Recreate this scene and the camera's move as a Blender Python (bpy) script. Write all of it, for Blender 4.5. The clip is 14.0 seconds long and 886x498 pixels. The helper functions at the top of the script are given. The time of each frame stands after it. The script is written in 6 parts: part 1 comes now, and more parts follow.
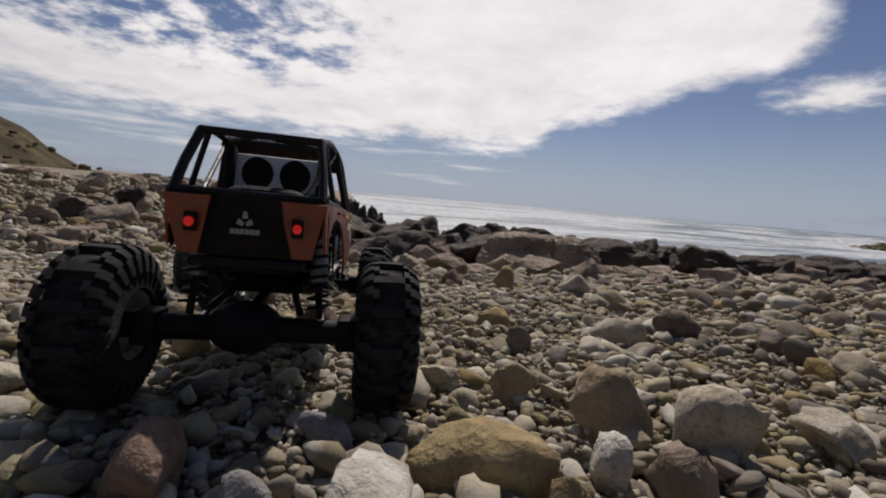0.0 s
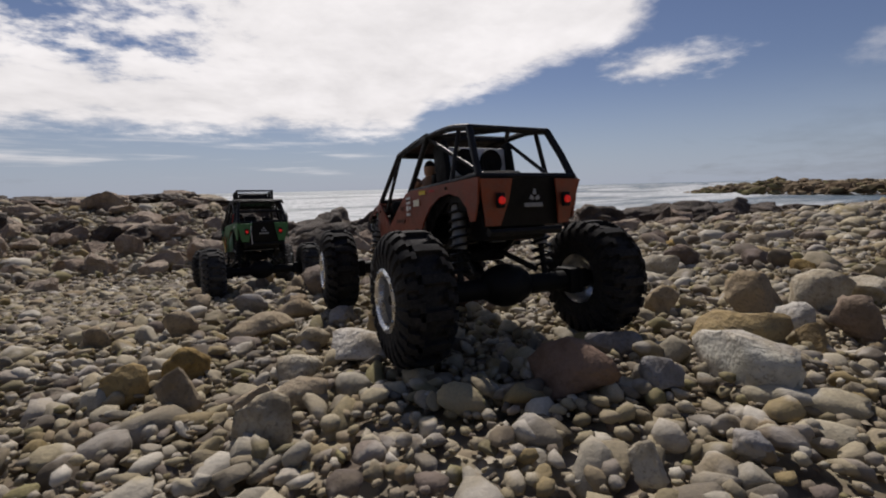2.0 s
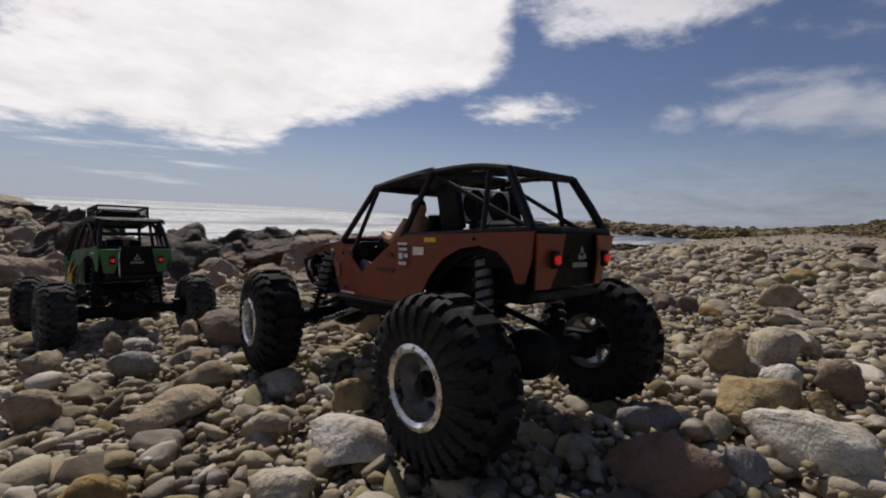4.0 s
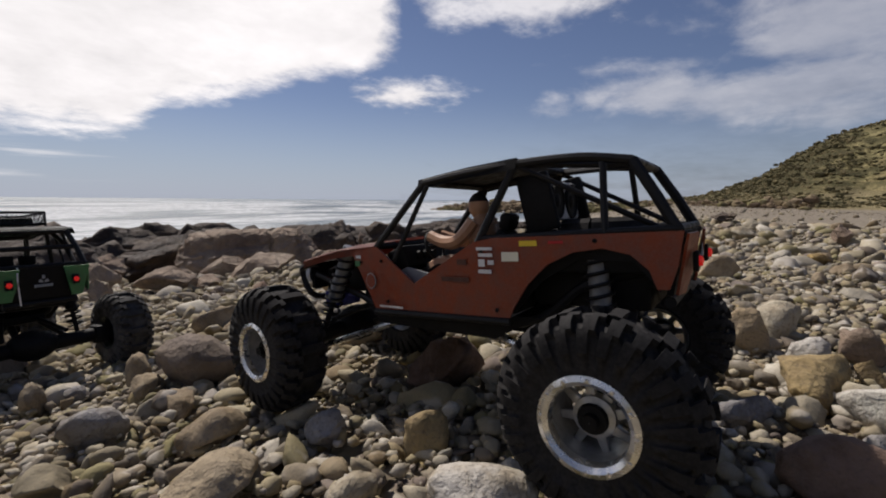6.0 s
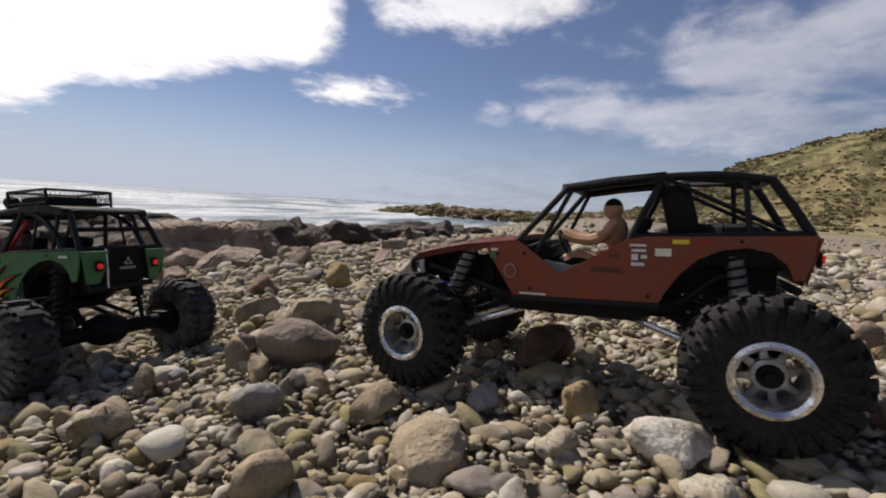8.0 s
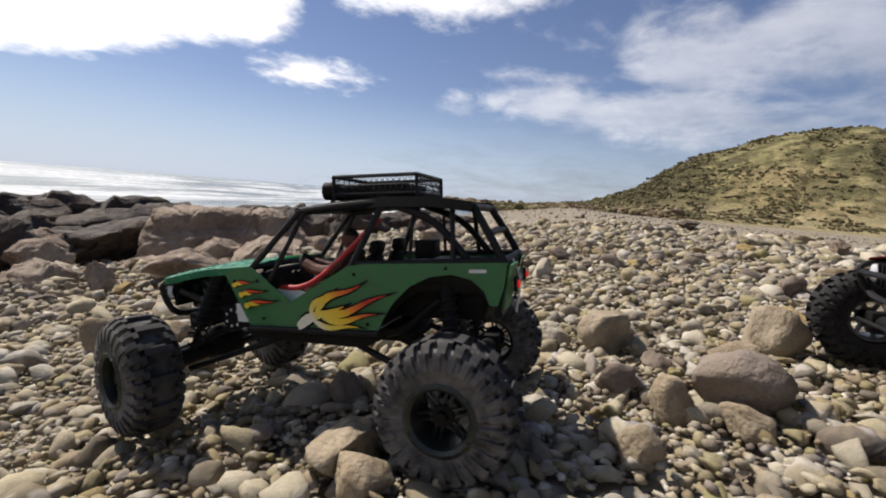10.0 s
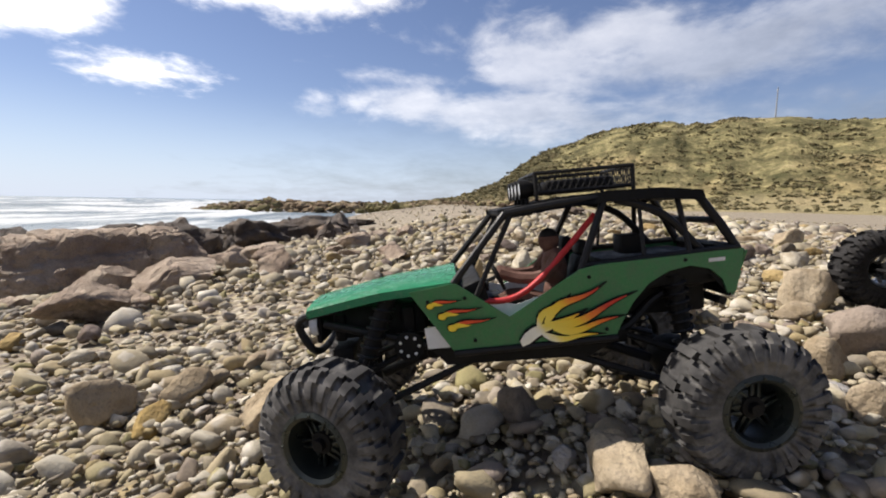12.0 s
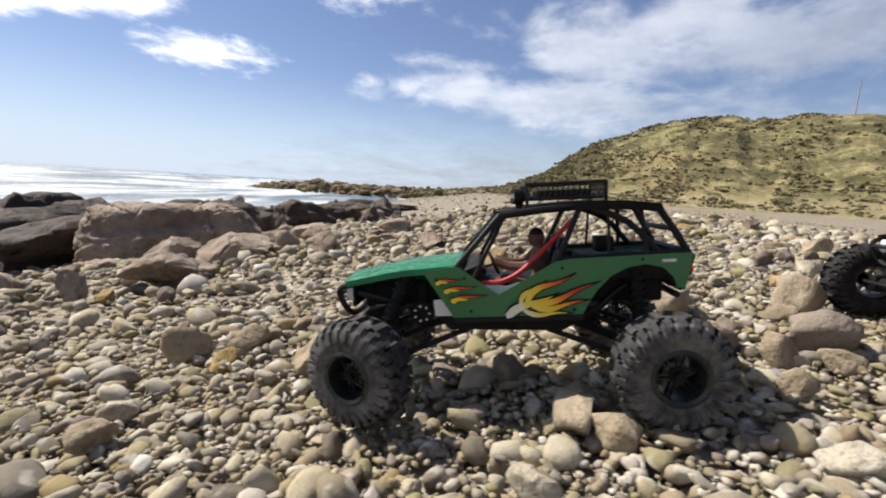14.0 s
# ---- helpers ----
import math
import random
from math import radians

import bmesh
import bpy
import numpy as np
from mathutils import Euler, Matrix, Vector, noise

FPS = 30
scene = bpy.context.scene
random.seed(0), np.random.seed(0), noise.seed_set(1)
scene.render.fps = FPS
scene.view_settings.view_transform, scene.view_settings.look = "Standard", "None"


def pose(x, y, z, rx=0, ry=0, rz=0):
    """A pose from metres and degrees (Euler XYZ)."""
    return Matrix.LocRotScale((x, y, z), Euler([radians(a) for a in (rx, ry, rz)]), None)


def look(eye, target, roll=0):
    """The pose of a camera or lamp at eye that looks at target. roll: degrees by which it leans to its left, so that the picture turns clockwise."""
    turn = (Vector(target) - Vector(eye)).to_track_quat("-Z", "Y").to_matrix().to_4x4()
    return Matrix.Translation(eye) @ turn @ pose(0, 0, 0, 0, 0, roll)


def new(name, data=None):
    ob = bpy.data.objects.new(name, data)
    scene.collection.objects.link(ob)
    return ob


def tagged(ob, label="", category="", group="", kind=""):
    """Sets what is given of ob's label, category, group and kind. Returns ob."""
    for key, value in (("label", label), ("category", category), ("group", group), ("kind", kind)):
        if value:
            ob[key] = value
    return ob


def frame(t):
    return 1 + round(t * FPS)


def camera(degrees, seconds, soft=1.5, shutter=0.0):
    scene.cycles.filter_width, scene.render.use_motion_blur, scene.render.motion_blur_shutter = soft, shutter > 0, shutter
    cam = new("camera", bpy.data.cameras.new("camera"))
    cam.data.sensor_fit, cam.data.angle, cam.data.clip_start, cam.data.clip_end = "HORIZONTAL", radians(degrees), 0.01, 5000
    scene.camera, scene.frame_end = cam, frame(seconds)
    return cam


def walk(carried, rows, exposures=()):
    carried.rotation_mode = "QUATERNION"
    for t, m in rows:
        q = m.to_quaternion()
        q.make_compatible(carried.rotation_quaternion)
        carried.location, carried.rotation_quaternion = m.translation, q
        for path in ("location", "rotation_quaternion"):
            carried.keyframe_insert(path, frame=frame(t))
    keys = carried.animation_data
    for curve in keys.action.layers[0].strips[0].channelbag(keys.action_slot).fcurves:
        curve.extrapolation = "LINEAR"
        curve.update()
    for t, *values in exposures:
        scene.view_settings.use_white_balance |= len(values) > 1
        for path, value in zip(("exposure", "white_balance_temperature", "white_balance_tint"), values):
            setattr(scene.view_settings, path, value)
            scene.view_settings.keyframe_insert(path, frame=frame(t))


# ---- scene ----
# The camera circles the orange crawler first, then passes behind the green one and along its flank.
cam = camera(89.9, 14.0, soft=1.95, shutter=0.12)
walk(cam, (
    (0, pose(0.164, -0.574, 0.218, 83.60, -4.83, -3.03)),
    (0.5, pose(0.114, -0.593, 0.217, 84.79, -3.70, -4.03)),
    (1, pose(-0.009, -0.591, 0.202, 81.45, 0.06, -8.21)),
    (1.5, pose(-0.098, -0.603, 0.195, 81.11, -0.04, -10.57)),
    (2, pose(-0.198, -0.619, 0.198, 82.19, 1.35, -17.82)),
    (2.5, pose(-0.256, -0.558, 0.217, 85.90, -1.70, -17.60)),
    (3, pose(-0.276, -0.498, 0.213, 86.09, -1.74, -23.59)),
    (5.5, pose(-0.352, -0.432, 0.229, 84.26, -2.34, -44.58)),
    (6, pose(-0.380, -0.299, 0.228, 83.73, -0.44, -48.07)),
    (6.5, pose(-0.382, -0.275, 0.265, 86.18, -4.59, -54.49)),
    (7, pose(-0.405, -0.363, 0.283, 85.31, -6.12, -54.68)),
    (7.5, pose(-0.492, -0.285, 0.236, 84.60, -4.10, -54.70)),
    (10, pose(-0.755, 0.439, 0.183, 83.17, -4.57, -60.70)),
    (10.5, pose(-0.798, 0.586, 0.129, 81.66, -0.54, -67.73)),
    (11, pose(-0.807, 0.672, 0.130, 81.78, -0.14, -69.84)),
    (11.5, pose(-0.827, 0.737, 0.135, 81.89, 2.00, -74.65)),
    (12, pose(-0.840, 0.780, 0.163, 84.05, -0.92, -77.11)),
    (12.5, pose(-0.904, 0.846, 0.177, 84.15, -0.69, -77.54)),
    (13, pose(-1.000, 0.917, 0.166, 82.79, -0.94, -75.68)),
    (13.5, pose(-1.004, 0.903, 0.150, 82.55, -1.60, -73.62)),
    (14, pose(-0.954, 0.710, 0.182, 82.24, -3.45, -71.44)),
), exposures=(
    (0, -0.52, 6500, 15), (3, -0.45, 6500, 15), (5.5, -0.38, 6500, 15), (7.5, -0.06, 6550, 15), (10, 0.27, 6520, 13), (11, 0.58, 6650, 13), (14, 0.57, 6450, 11)))

# ---------------------------------------------------------------- world, sun
SUN_AZ, SUN_EL = 8.0, 51.0      # degrees clockwise from +y, degrees above the horizon


class Nodes:
    """Short hand for building node trees."""

    def __init__(self, tree):
        self.tree = tree
        tree.nodes.clear()

    def add(self, kind, inputs=None):
        node = self.tree.nodes.new(kind)
        for key, value in (inputs or {}).items():
            self.put(node.inputs[key], value)
        return node

    def put(self, socket, value):
        if isinstance(value, bpy.types.NodeSocket):
            self.tree.links.new(value, socket)
        else:
            socket.default_value = value

    def math(self, op, a, b=0.0, c=0.0, clamp=False):
        node = self.tree.nodes.new("ShaderNodeMath")
        node.operation, node.use_clamp = op, clamp
        for i, v in enumerate((a, b, c)):
            self.put(node.inputs[i], v)
        return node.outputs[0]

    def smooth(self, value, lo, hi, a=0.0, b=1.0):
        node = self.add("ShaderNodeMapRange", {"Value": value, "From Min": lo, "From Max": hi, "To Min": a, "To Max": b})
        node.interpolation_type = "SMOOTHSTEP"
        return node.outputs[0]

    def noise(self, vector, scale, detail=4.0, rough=0.55, out="Fac", distortion=0.0):
        node = self.add("ShaderNodeTexNoise", {"Scale": scale, "Detail": detail, "Roughness": rough, "Distortion": distortion})
        if vector is not None:
            self.put(node.inputs["Vector"], vector)
        return node.outputs[0 if out == "Fac" else 1]

    def mix(self, fac, a, b, blend="MIX"):
        node = self.add("ShaderNodeMix")
        node.data_type, node.blend_type = "RGBA", blend
        self.put(node.inputs[0], fac)
        self.put(node.inputs[6], a)
        self.put(node.inputs[7], b)
        return node.outputs[2]

    def ramp(self, fac, *stops):
        node = self.add("ShaderNodeValToRGB")
        self.put(node.inputs[0], fac)
        el = node.color_ramp.elements
        while len(el) < len(stops):
            el.new(0.5)
        for e, (pos, col) in zip(el, stops):
            e.position, e.color = pos, (*col, 1)
        return node.outputs[0]


world = bpy.data.worlds.new("beach_sky")
scene.world = world
world.use_nodes = True
n = Nodes(world.node_tree)
sky = n.add("ShaderNodeTexSky")
sky.sky_type, sky.sun_disc, sky.sun_elevation, sky.sun_rotation = "NISHITA", False, radians(SUN_EL), radians(SUN_AZ)
sky.altitude, sky.air_density, sky.dust_density, sky.ozone_density = 0, 1.0, 0.15, 3.0
way = n.add("ShaderNodeTexCoord").outputs["Generated"]
sep = n.add("ShaderNodeSeparateXYZ", {0: way})
az = n.math("MULTIPLY", n.math("ARCTAN2", sep.outputs[0], sep.outputs[1]), 57.2958)
el = n.math("MULTIPLY", n.math("ARCSINE", sep.outputs[2]), 57.2958)
flat = n.add("ShaderNodeCombineXYZ", {0: n.math("DIVIDE", sep.outputs[0], n.math("ADD", n.math("MAXIMUM", sep.outputs[2], 0.0), 0.16)),
                                      1: n.math("DIVIDE", sep.outputs[1], n.math("ADD", n.math("MAXIMUM", sep.outputs[2], 0.0), 0.16)), 2: 0.0}).outputs[0]
puff = n.math("SUBTRACT", n.noise(flat, 1.6, 9, 0.6, distortion=0.3), 0.5)
fine = n.math("SUBTRACT", n.noise(flat, 5.5, 8, 0.62), 0.5)
# the broad bright cloud bank, its lower rim climbing towards its end
rim = n.math("ADD", n.math("ADD", 6.3, n.smooth(az, 12.5, 16.5, 0.0, 2.6)), n.math("MULTIPLY", n.math("MAXIMUM", n.math("SUBTRACT", az, 15.0), 0.0), 0.275))
bank = n.math("MINIMUM", n.math("SUBTRACT", el, rim), n.math("MULTIPLY", n.math("SUBTRACT", 42.5, az), 0.9))
thin = n.math("MULTIPLY", n.smooth(az, 6.0, -22.0), n.smooth(el, 9.0, 15.0))
bank = n.math("SUBTRACT", n.math("MINIMUM", bank, 3.6), n.math("MULTIPLY", thin, n.math("ADD", 3.4, n.math("MULTIPLY", fine, -8.0))))
bank = n.math("ADD", bank, n.math("ADD", n.math("MULTIPLY", puff, 5.5), n.math("MULTIPLY", fine, 4.0)))
bank = n.smooth(bank, -0.7, 2.2)
# the cloud opens into blue overhead, out of view, to weaken the fill light
bank = n.math("MULTIPLY", bank, n.smooth(n.math("ADD", el, n.math("MULTIPLY", puff, 40.0)), 58.0, 34.0))


# rounded heaps for the clouds over the hill
heap_at = n.add("ShaderNodeCombineXYZ", {0: n.math("MULTIPLY", az, 0.085), 1: n.math("MULTIPLY", el, 0.17), 2: 0.0}).outputs[0]
heap = n.math("SUBTRACT", n.noise(heap_at, 1.15, 7, 0.56, distortion=0.25), 0.5)


def cloud_blob(a0, e0, ra, re, grain, lo, hi, heaped=False):
    """A soft oval cloud about a direction."""
    u = n.math("DIVIDE", n.math("SUBTRACT", az, a0), ra)
    v = n.math("DIVIDE", n.math("SUBTRACT", el, e0), re)
    d = n.math("SUBTRACT", 1.0, n.math("SQRT", n.math("ADD", n.math("MULTIPLY", u, u), n.math("MULTIPLY", v, v))))
    if heaped:
        d = n.math("ADD", d, n.math("ADD", n.math("MULTIPLY", heap, grain * 2.2), n.math("MULTIPLY", fine, grain * 0.35)))
    else:
        d = n.math("ADD", d, n.math("ADD", n.math("MULTIPLY", puff, grain), n.math("MULTIPLY", fine, grain * 1.2)))
    return n.smooth(d, lo, hi)


small = cloud_blob(43.0, 12.9, 8.8, 2.3, 1.4, 0.05, 0.95)
tongue_cloud = n.math("MULTIPLY", cloud_blob(85.0, 11.4, 22.0, 3.8, 1.2, -0.05, 0.75, True), 0.60)
right = n.math("MAXIMUM", tongue_cloud, n.math("MULTIPLY", cloud_blob(103.0, 15.8, 33.0, 8.0, 1.45, -0.10, 0.90, True), 0.56))
upper = n.math("MULTIPLY", cloud_blob(58.0, 25.0, 19.0, 5.8, 1.2, 0.0, 0.7), 0.75)
streak_at = n.add("ShaderNodeCombineXYZ", {0: n.math("MULTIPLY", az, 0.03), 1: n.math("MULTIPLY", el, 0.42), 2: 0.0}).outputs[0]
streaks = n.math("MULTIPLY", n.smooth(n.noise(streak_at, 1.6, 5, 0.55), 0.5, 0.68),
                 n.math("MULTIPLY", n.smooth(el, 1.2, 3.0), n.math("MULTIPLY", n.smooth(el, 8.0, 5.0), n.smooth(az, 18.0, 2.0))))
veil = n.math("MULTIPLY", n.smooth(el, 13.0, -1.5), 0.82)
cover = bank
for other in (small, right, upper, n.math("MULTIPLY", streaks, 0.7)):
    cover = n.math("MAXIMUM", cover, other)
dot_node = n.add("ShaderNodeVectorMath", {0: way, 1: (math.sin(radians(SUN_AZ)) * math.cos(radians(SUN_EL)), math.cos(radians(SUN_AZ)) * math.cos(radians(SUN_EL)), math.sin(radians(SUN_EL)))})
dot_node.operation = "DOT_PRODUCT"
dot = dot_node.outputs["Value"]
# unseen clouds opposite the sun are held down to 0.06 to cut fill
lit = n.math("ADD", n.math("ADD", n.smooth(dot, -0.5, 0.25, 0.06, 0.66), n.smooth(dot, 0.15, 0.80, 0.0, 0.5)), n.math("ADD", n.math("MULTIPLY", puff, 0.7), n.math("MULTIPLY", fine, 0.3)))
tone = n.mix(n.smooth(lit, 0.5, 1.1), (0.80, 0.85, 0.95, 1), (1.0, 0.99, 0.97, 1))
air = n.mix(1.0, sky.outputs[0], (1.07, 0.975, 1.03, 1), "MULTIPLY")
above = n.add("ShaderNodeBackground", {"Color": air, "Strength": 0.068})
clouds = n.add("ShaderNodeBackground", {"Color": tone, "Strength": n.math("MULTIPLY", lit, 1.0)})
haze = n.add("ShaderNodeBackground", {"Color": (0.57, 0.705, 0.89, 1), "Strength": n.math("MULTIPLY", n.math("MINIMUM", n.math("MAXIMUM", lit, 0.08), 0.94), 0.82)})
low_sky = n.add("ShaderNodeMixShader", {0: veil, 1: above.outputs[0], 2: haze.outputs[0]})
blend = n.add("ShaderNodeMixShader", {0: cover, 1: low_sky.outputs[0], 2: clouds.outputs[0]})
n.add("ShaderNodeOutputWorld", {0: blend.outputs[0]})

sun_data = bpy.data.lights.new("sun", "SUN")
sun_data.energy, sun_data.angle, sun_data.color = 4.8, radians(0.6), (1.0, 0.95, 0.86)
sun = new("sun", sun_data)
a_, e_ = radians(SUN_AZ), radians(SUN_EL)
sun.matrix_world = look((math.sin(a_) * math.cos(e_) * 20, math.cos(a_) * math.cos(e_) * 20, math.sin(e_) * 20), (0, 0, 0))


# ---------------------------------------------------------------- materials
def material(name, build, rough=0.6, metal=0.0, spec=0.5):
    mat = bpy.data.materials.new(name)
    mat.use_nodes = True
    m = Nodes(mat.node_tree)
    bsdf = m.add("ShaderNodeBsdfPrincipled", {"Roughness": rough, "Metallic": metal, "Specular IOR Level": spec})
    m.add("ShaderNodeOutputMaterial", {0: bsdf.outputs[0]})
    build(m, bsdf)
    return mat


def bump(m, bsdf, height, strength=0.3, distance=0.002):
    node = m.add("ShaderNodeBump", {"Strength": strength, "Distance": distance, "Height": height})
    m.put(bsdf.inputs["Normal"], node.outputs[0])


def obj_coord(m):
    return m.add("ShaderNodeTexCoord").outputs["Object"]


def world_coord(m):
    return m.add("ShaderNodeNewGeometry").outputs["Position"]


STONE_TONES = ((0.0, (0.10, 0.080, 0.060)), (0.11, (0.22, 0.195, 0.155)), (0.22, (0.32, 0.265, 0.15)), (0.33, (0.45, 0.40, 0.295)), (0.43, (0.235, 0.175, 0.10)),
               (0.52, (0.36, 0.332, 0.27)), (0.61, (0.25, 0.185, 0.075)), (0.70, (0.58, 0.54, 0.45)), (0.78, (0.19, 0.150, 0.125)), (0.86, (0.26, 0.23, 0.105)), (0.93, (0.13, 0.105, 0.090)), (1.0, (0.42, 0.36, 0.24)))


def stone_build(island, scale=1.0):
    def build(m, bsdf):
        pos = world_coord(m)
        pick = m.add("ShaderNodeNewGeometry").outputs["Random Per Island"] if island else m.add("ShaderNodeObjectInfo").outputs["Random"]
        base = m.ramp(pick, *STONE_TONES)
        cloudy = m.noise(pos, 55 * scale, 5, 0.6)
        speck = m.noise(pos, 420 * scale, 3, 0.6)
        col = m.mix(m.smooth(cloudy, 0.42, 0.68, 0.0, 0.28), base, (0.35, 0.285, 0.18, 1))
        col = m.mix(m.smooth(speck, 0.3, 0.75, 0.0, 0.45), col, m.mix(0.6, base, (0.12, 0.1, 0.09, 1)))
        vein = m.noise(pos, 24 * scale, 2, 0.5)
        col = m.mix(m.smooth(vein, 0.56, 0.66, 0.0, 0.5), col, (0.54, 0.50, 0.44, 1))
        m.put(bsdf.inputs["Base Color"], col)
        m.put(bsdf.inputs["Roughness"], m.smooth(cloudy, 0.3, 0.7, 0.68, 0.92))
        bump(m, bsdf, m.math("ADD", m.math("MULTIPLY", speck, 0.35), m.noise(pos, 130 * scale, 4, 0.6)), 0.55, 0.0025 / scale)
    return build


mat_pebble = material("beach_pebble", stone_build(True), spec=0.12)
mat_stone = material("beach_stone", stone_build(False, 0.6), spec=0.12)


def toned_build(tone):
    def build(m, bsdf):
        pos = world_coord(m)
        cloudy = m.noise(pos, 26, 6, 0.66)
        broad = m.noise(pos, 9, 4, 0.6, distortion=0.6)
        speck = m.noise(pos, 260, 4, 0.65)
        shift = m.add("ShaderNodeObjectInfo").outputs["Random"]
        col = m.mix(m.smooth(cloudy, 0.38, 0.66), (*tone, 1), tuple(c * k for c, k in zip(tone, (0.58, 0.52, 0.43))) + (1,))
        col = m.mix(m.smooth(broad, 0.50, 0.64, 0.0, 0.55), col, tuple(min(c * k, 0.7) for c, k in zip(tone, (1.35, 1.32, 1.2))) + (1,))
        col = m.mix(m.math("MULTIPLY", shift, 0.3), col, (0.45, 0.4, 0.31, 1))
        col = m.mix(m.smooth(speck, 0.5, 0.72, 0.0, 0.6), col, (0.12, 0.095, 0.075, 1))
        m.put(bsdf.inputs["Base Color"], col)
        height = m.math("ADD", m.math("MULTIPLY", speck, 0.16), m.math("MULTIPLY", m.noise(pos, 70, 5, 0.65), 0.5))
        lumps = m.noise(pos, 30, 3, 0.5, distortion=0.4)
        height = m.math("ADD", m.math("ADD", height, m.math("MULTIPLY", broad, 1.4)), m.math("MULTIPLY", lumps, 0.9))
        bump(m, bsdf, height, 0.8, 0.012)
    return build


mat_pale_stone = material("pale_stone", toned_build((0.45, 0.405, 0.32)), rough=0.85, spec=0.14)
mat_tan_stone = material("tan_stone", toned_build((0.31, 0.245, 0.165)), rough=0.88, spec=0.14)
mat_ochre_stone = material("ochre_stone", toned_build((0.32, 0.225, 0.085)), rough=0.88, spec=0.14)
mat_grey_stone = material("blue_grey_stone", toned_build((0.25, 0.245, 0.255)), rough=0.85, spec=0.14)
mat_white_stone = material("chalky_white_stone", toned_build((0.58, 0.55, 0.50)), rough=0.85, spec=0.14)
mat_red_stone = material("red_brown_stone", toned_build((0.20, 0.135, 0.105)), rough=0.88, spec=0.14)
mat_dark_stone = material("grey_brown_stone", toned_build((0.19, 0.15, 0.13)), rough=0.88, spec=0.14)


def rock_build(dark):
    def build(m, bsdf):
        pos = world_coord(m)
        big = m.noise(pos, 3.2, 6, 0.62)
        mid = m.noise(pos, 16, 6, 0.65)
        grit = m.noise(pos, 120, 4, 0.6)
        if dark:
            col = m.ramp(big, (0.3, (0.028, 0.021, 0.017)), (0.5, (0.066, 0.048, 0.036)), (0.7, (0.15, 0.108, 0.072)))
            col = m.mix(m.smooth(mid, 0.55, 0.7, 0, 0.5), col, (0.16, 0.12, 0.085, 1))
        else:
            col = m.ramp(big, (0.3, (0.215, 0.15, 0.108)), (0.46, (0.335, 0.255, 0.19)), (0.6, (0.445, 0.36, 0.275)), (0.75, (0.28, 0.20, 0.155)))
            col = m.mix(m.smooth(mid, 0.52, 0.68, 0, 0.55), col, (0.24, 0.19, 0.15, 1))
        col = m.mix(m.smooth(grit, 0.35, 0.75, 0, 0.35), col, (0.1, 0.08, 0.07, 1))
        m.put(bsdf.inputs["Base Color"], col)
        lumps = m.noise(pos, 7, 5, 0.6, distortion=0.8)
        relief = m.math("ADD", m.math("MULTIPLY", mid, 1.3), m.math("MULTIPLY", grit, 0.28))
        bump(m, bsdf, m.math("ADD", relief, m.math("MULTIPLY", lumps, 1.6)), 0.9, 0.035)
    return build


mat_rock = material("tan_rock", rock_build(False), rough=0.85, spec=0.25)
mat_wet_rock = material("dark_shore_rock", rock_build(True), rough=0.72, spec=0.3)


def headland_build(m, bsdf):
    pos = world_coord(m)
    pick = m.add("ShaderNodeNewGeometry").outputs["Random Per Island"]
    col = m.ramp(pick, (0.0, (0.06, 0.043, 0.03)), (0.35, (0.13, 0.09, 0.058)), (0.7, (0.22, 0.165, 0.105)), (1.0, (0.30, 0.24, 0.16)))
    grassy = m.smooth(m.noise(pos, 0.16, 4, 0.6), 0.46, 0.60, 0.0, 0.75)
    col = m.mix(grassy, col, m.ramp(pick, (0.0, (0.06, 0.065, 0.022)), (1.0, (0.19, 0.18, 0.07))))
    col = m.mix(m.smooth(m.noise(pos, 3.0, 5, 0.7), 0.45, 0.7, 0.0, 0.5), col, (0.07, 0.055, 0.04, 1))
    m.put(bsdf.inputs["Base Color"], col)


mat_headland = material("brown_rock_and_scrub", headland_build, rough=0.9, spec=0.1)


def ground_build(m, bsdf):
    pos = world_coord(m)
    vor = m.add("ShaderNodeTexVoronoi", {"Vector": pos, "Scale": 38.0, "Randomness": 1.0})
    cell = m.add("ShaderNodeSeparateColor", {0: vor.outputs["Color"]}).outputs[0]
    col = m.ramp(cell, *STONE_TONES)
    big = m.noise(pos, 0.9, 4, 0.6)
    sandy = m.math("MAXIMUM", m.smooth(big, 0.42, 0.62, 0.1, 0.55), m.smooth(m.add("ShaderNodeSeparateXYZ", {0: pos}).outputs[0], 3.0, 7.0, 0.0, 0.85))
    col = m.mix(sandy, col, (0.29, 0.252, 0.192, 1))
    # gaps between the pebble cells get their shade as darker colour
    col = m.mix(m.smooth(vor.outputs["Distance"], 0.35, 0.75, 0, 0.7), col, (0.13, 0.1, 0.08, 1))
    m.put(bsdf.inputs["Base Color"], col)
    bump(m, bsdf, m.math("SUBTRACT", 1.0, vor.outputs["Distance"]), 0.9, 0.012)


mat_ground = material("gravel_bed", ground_build, rough=0.9, spec=0.2)


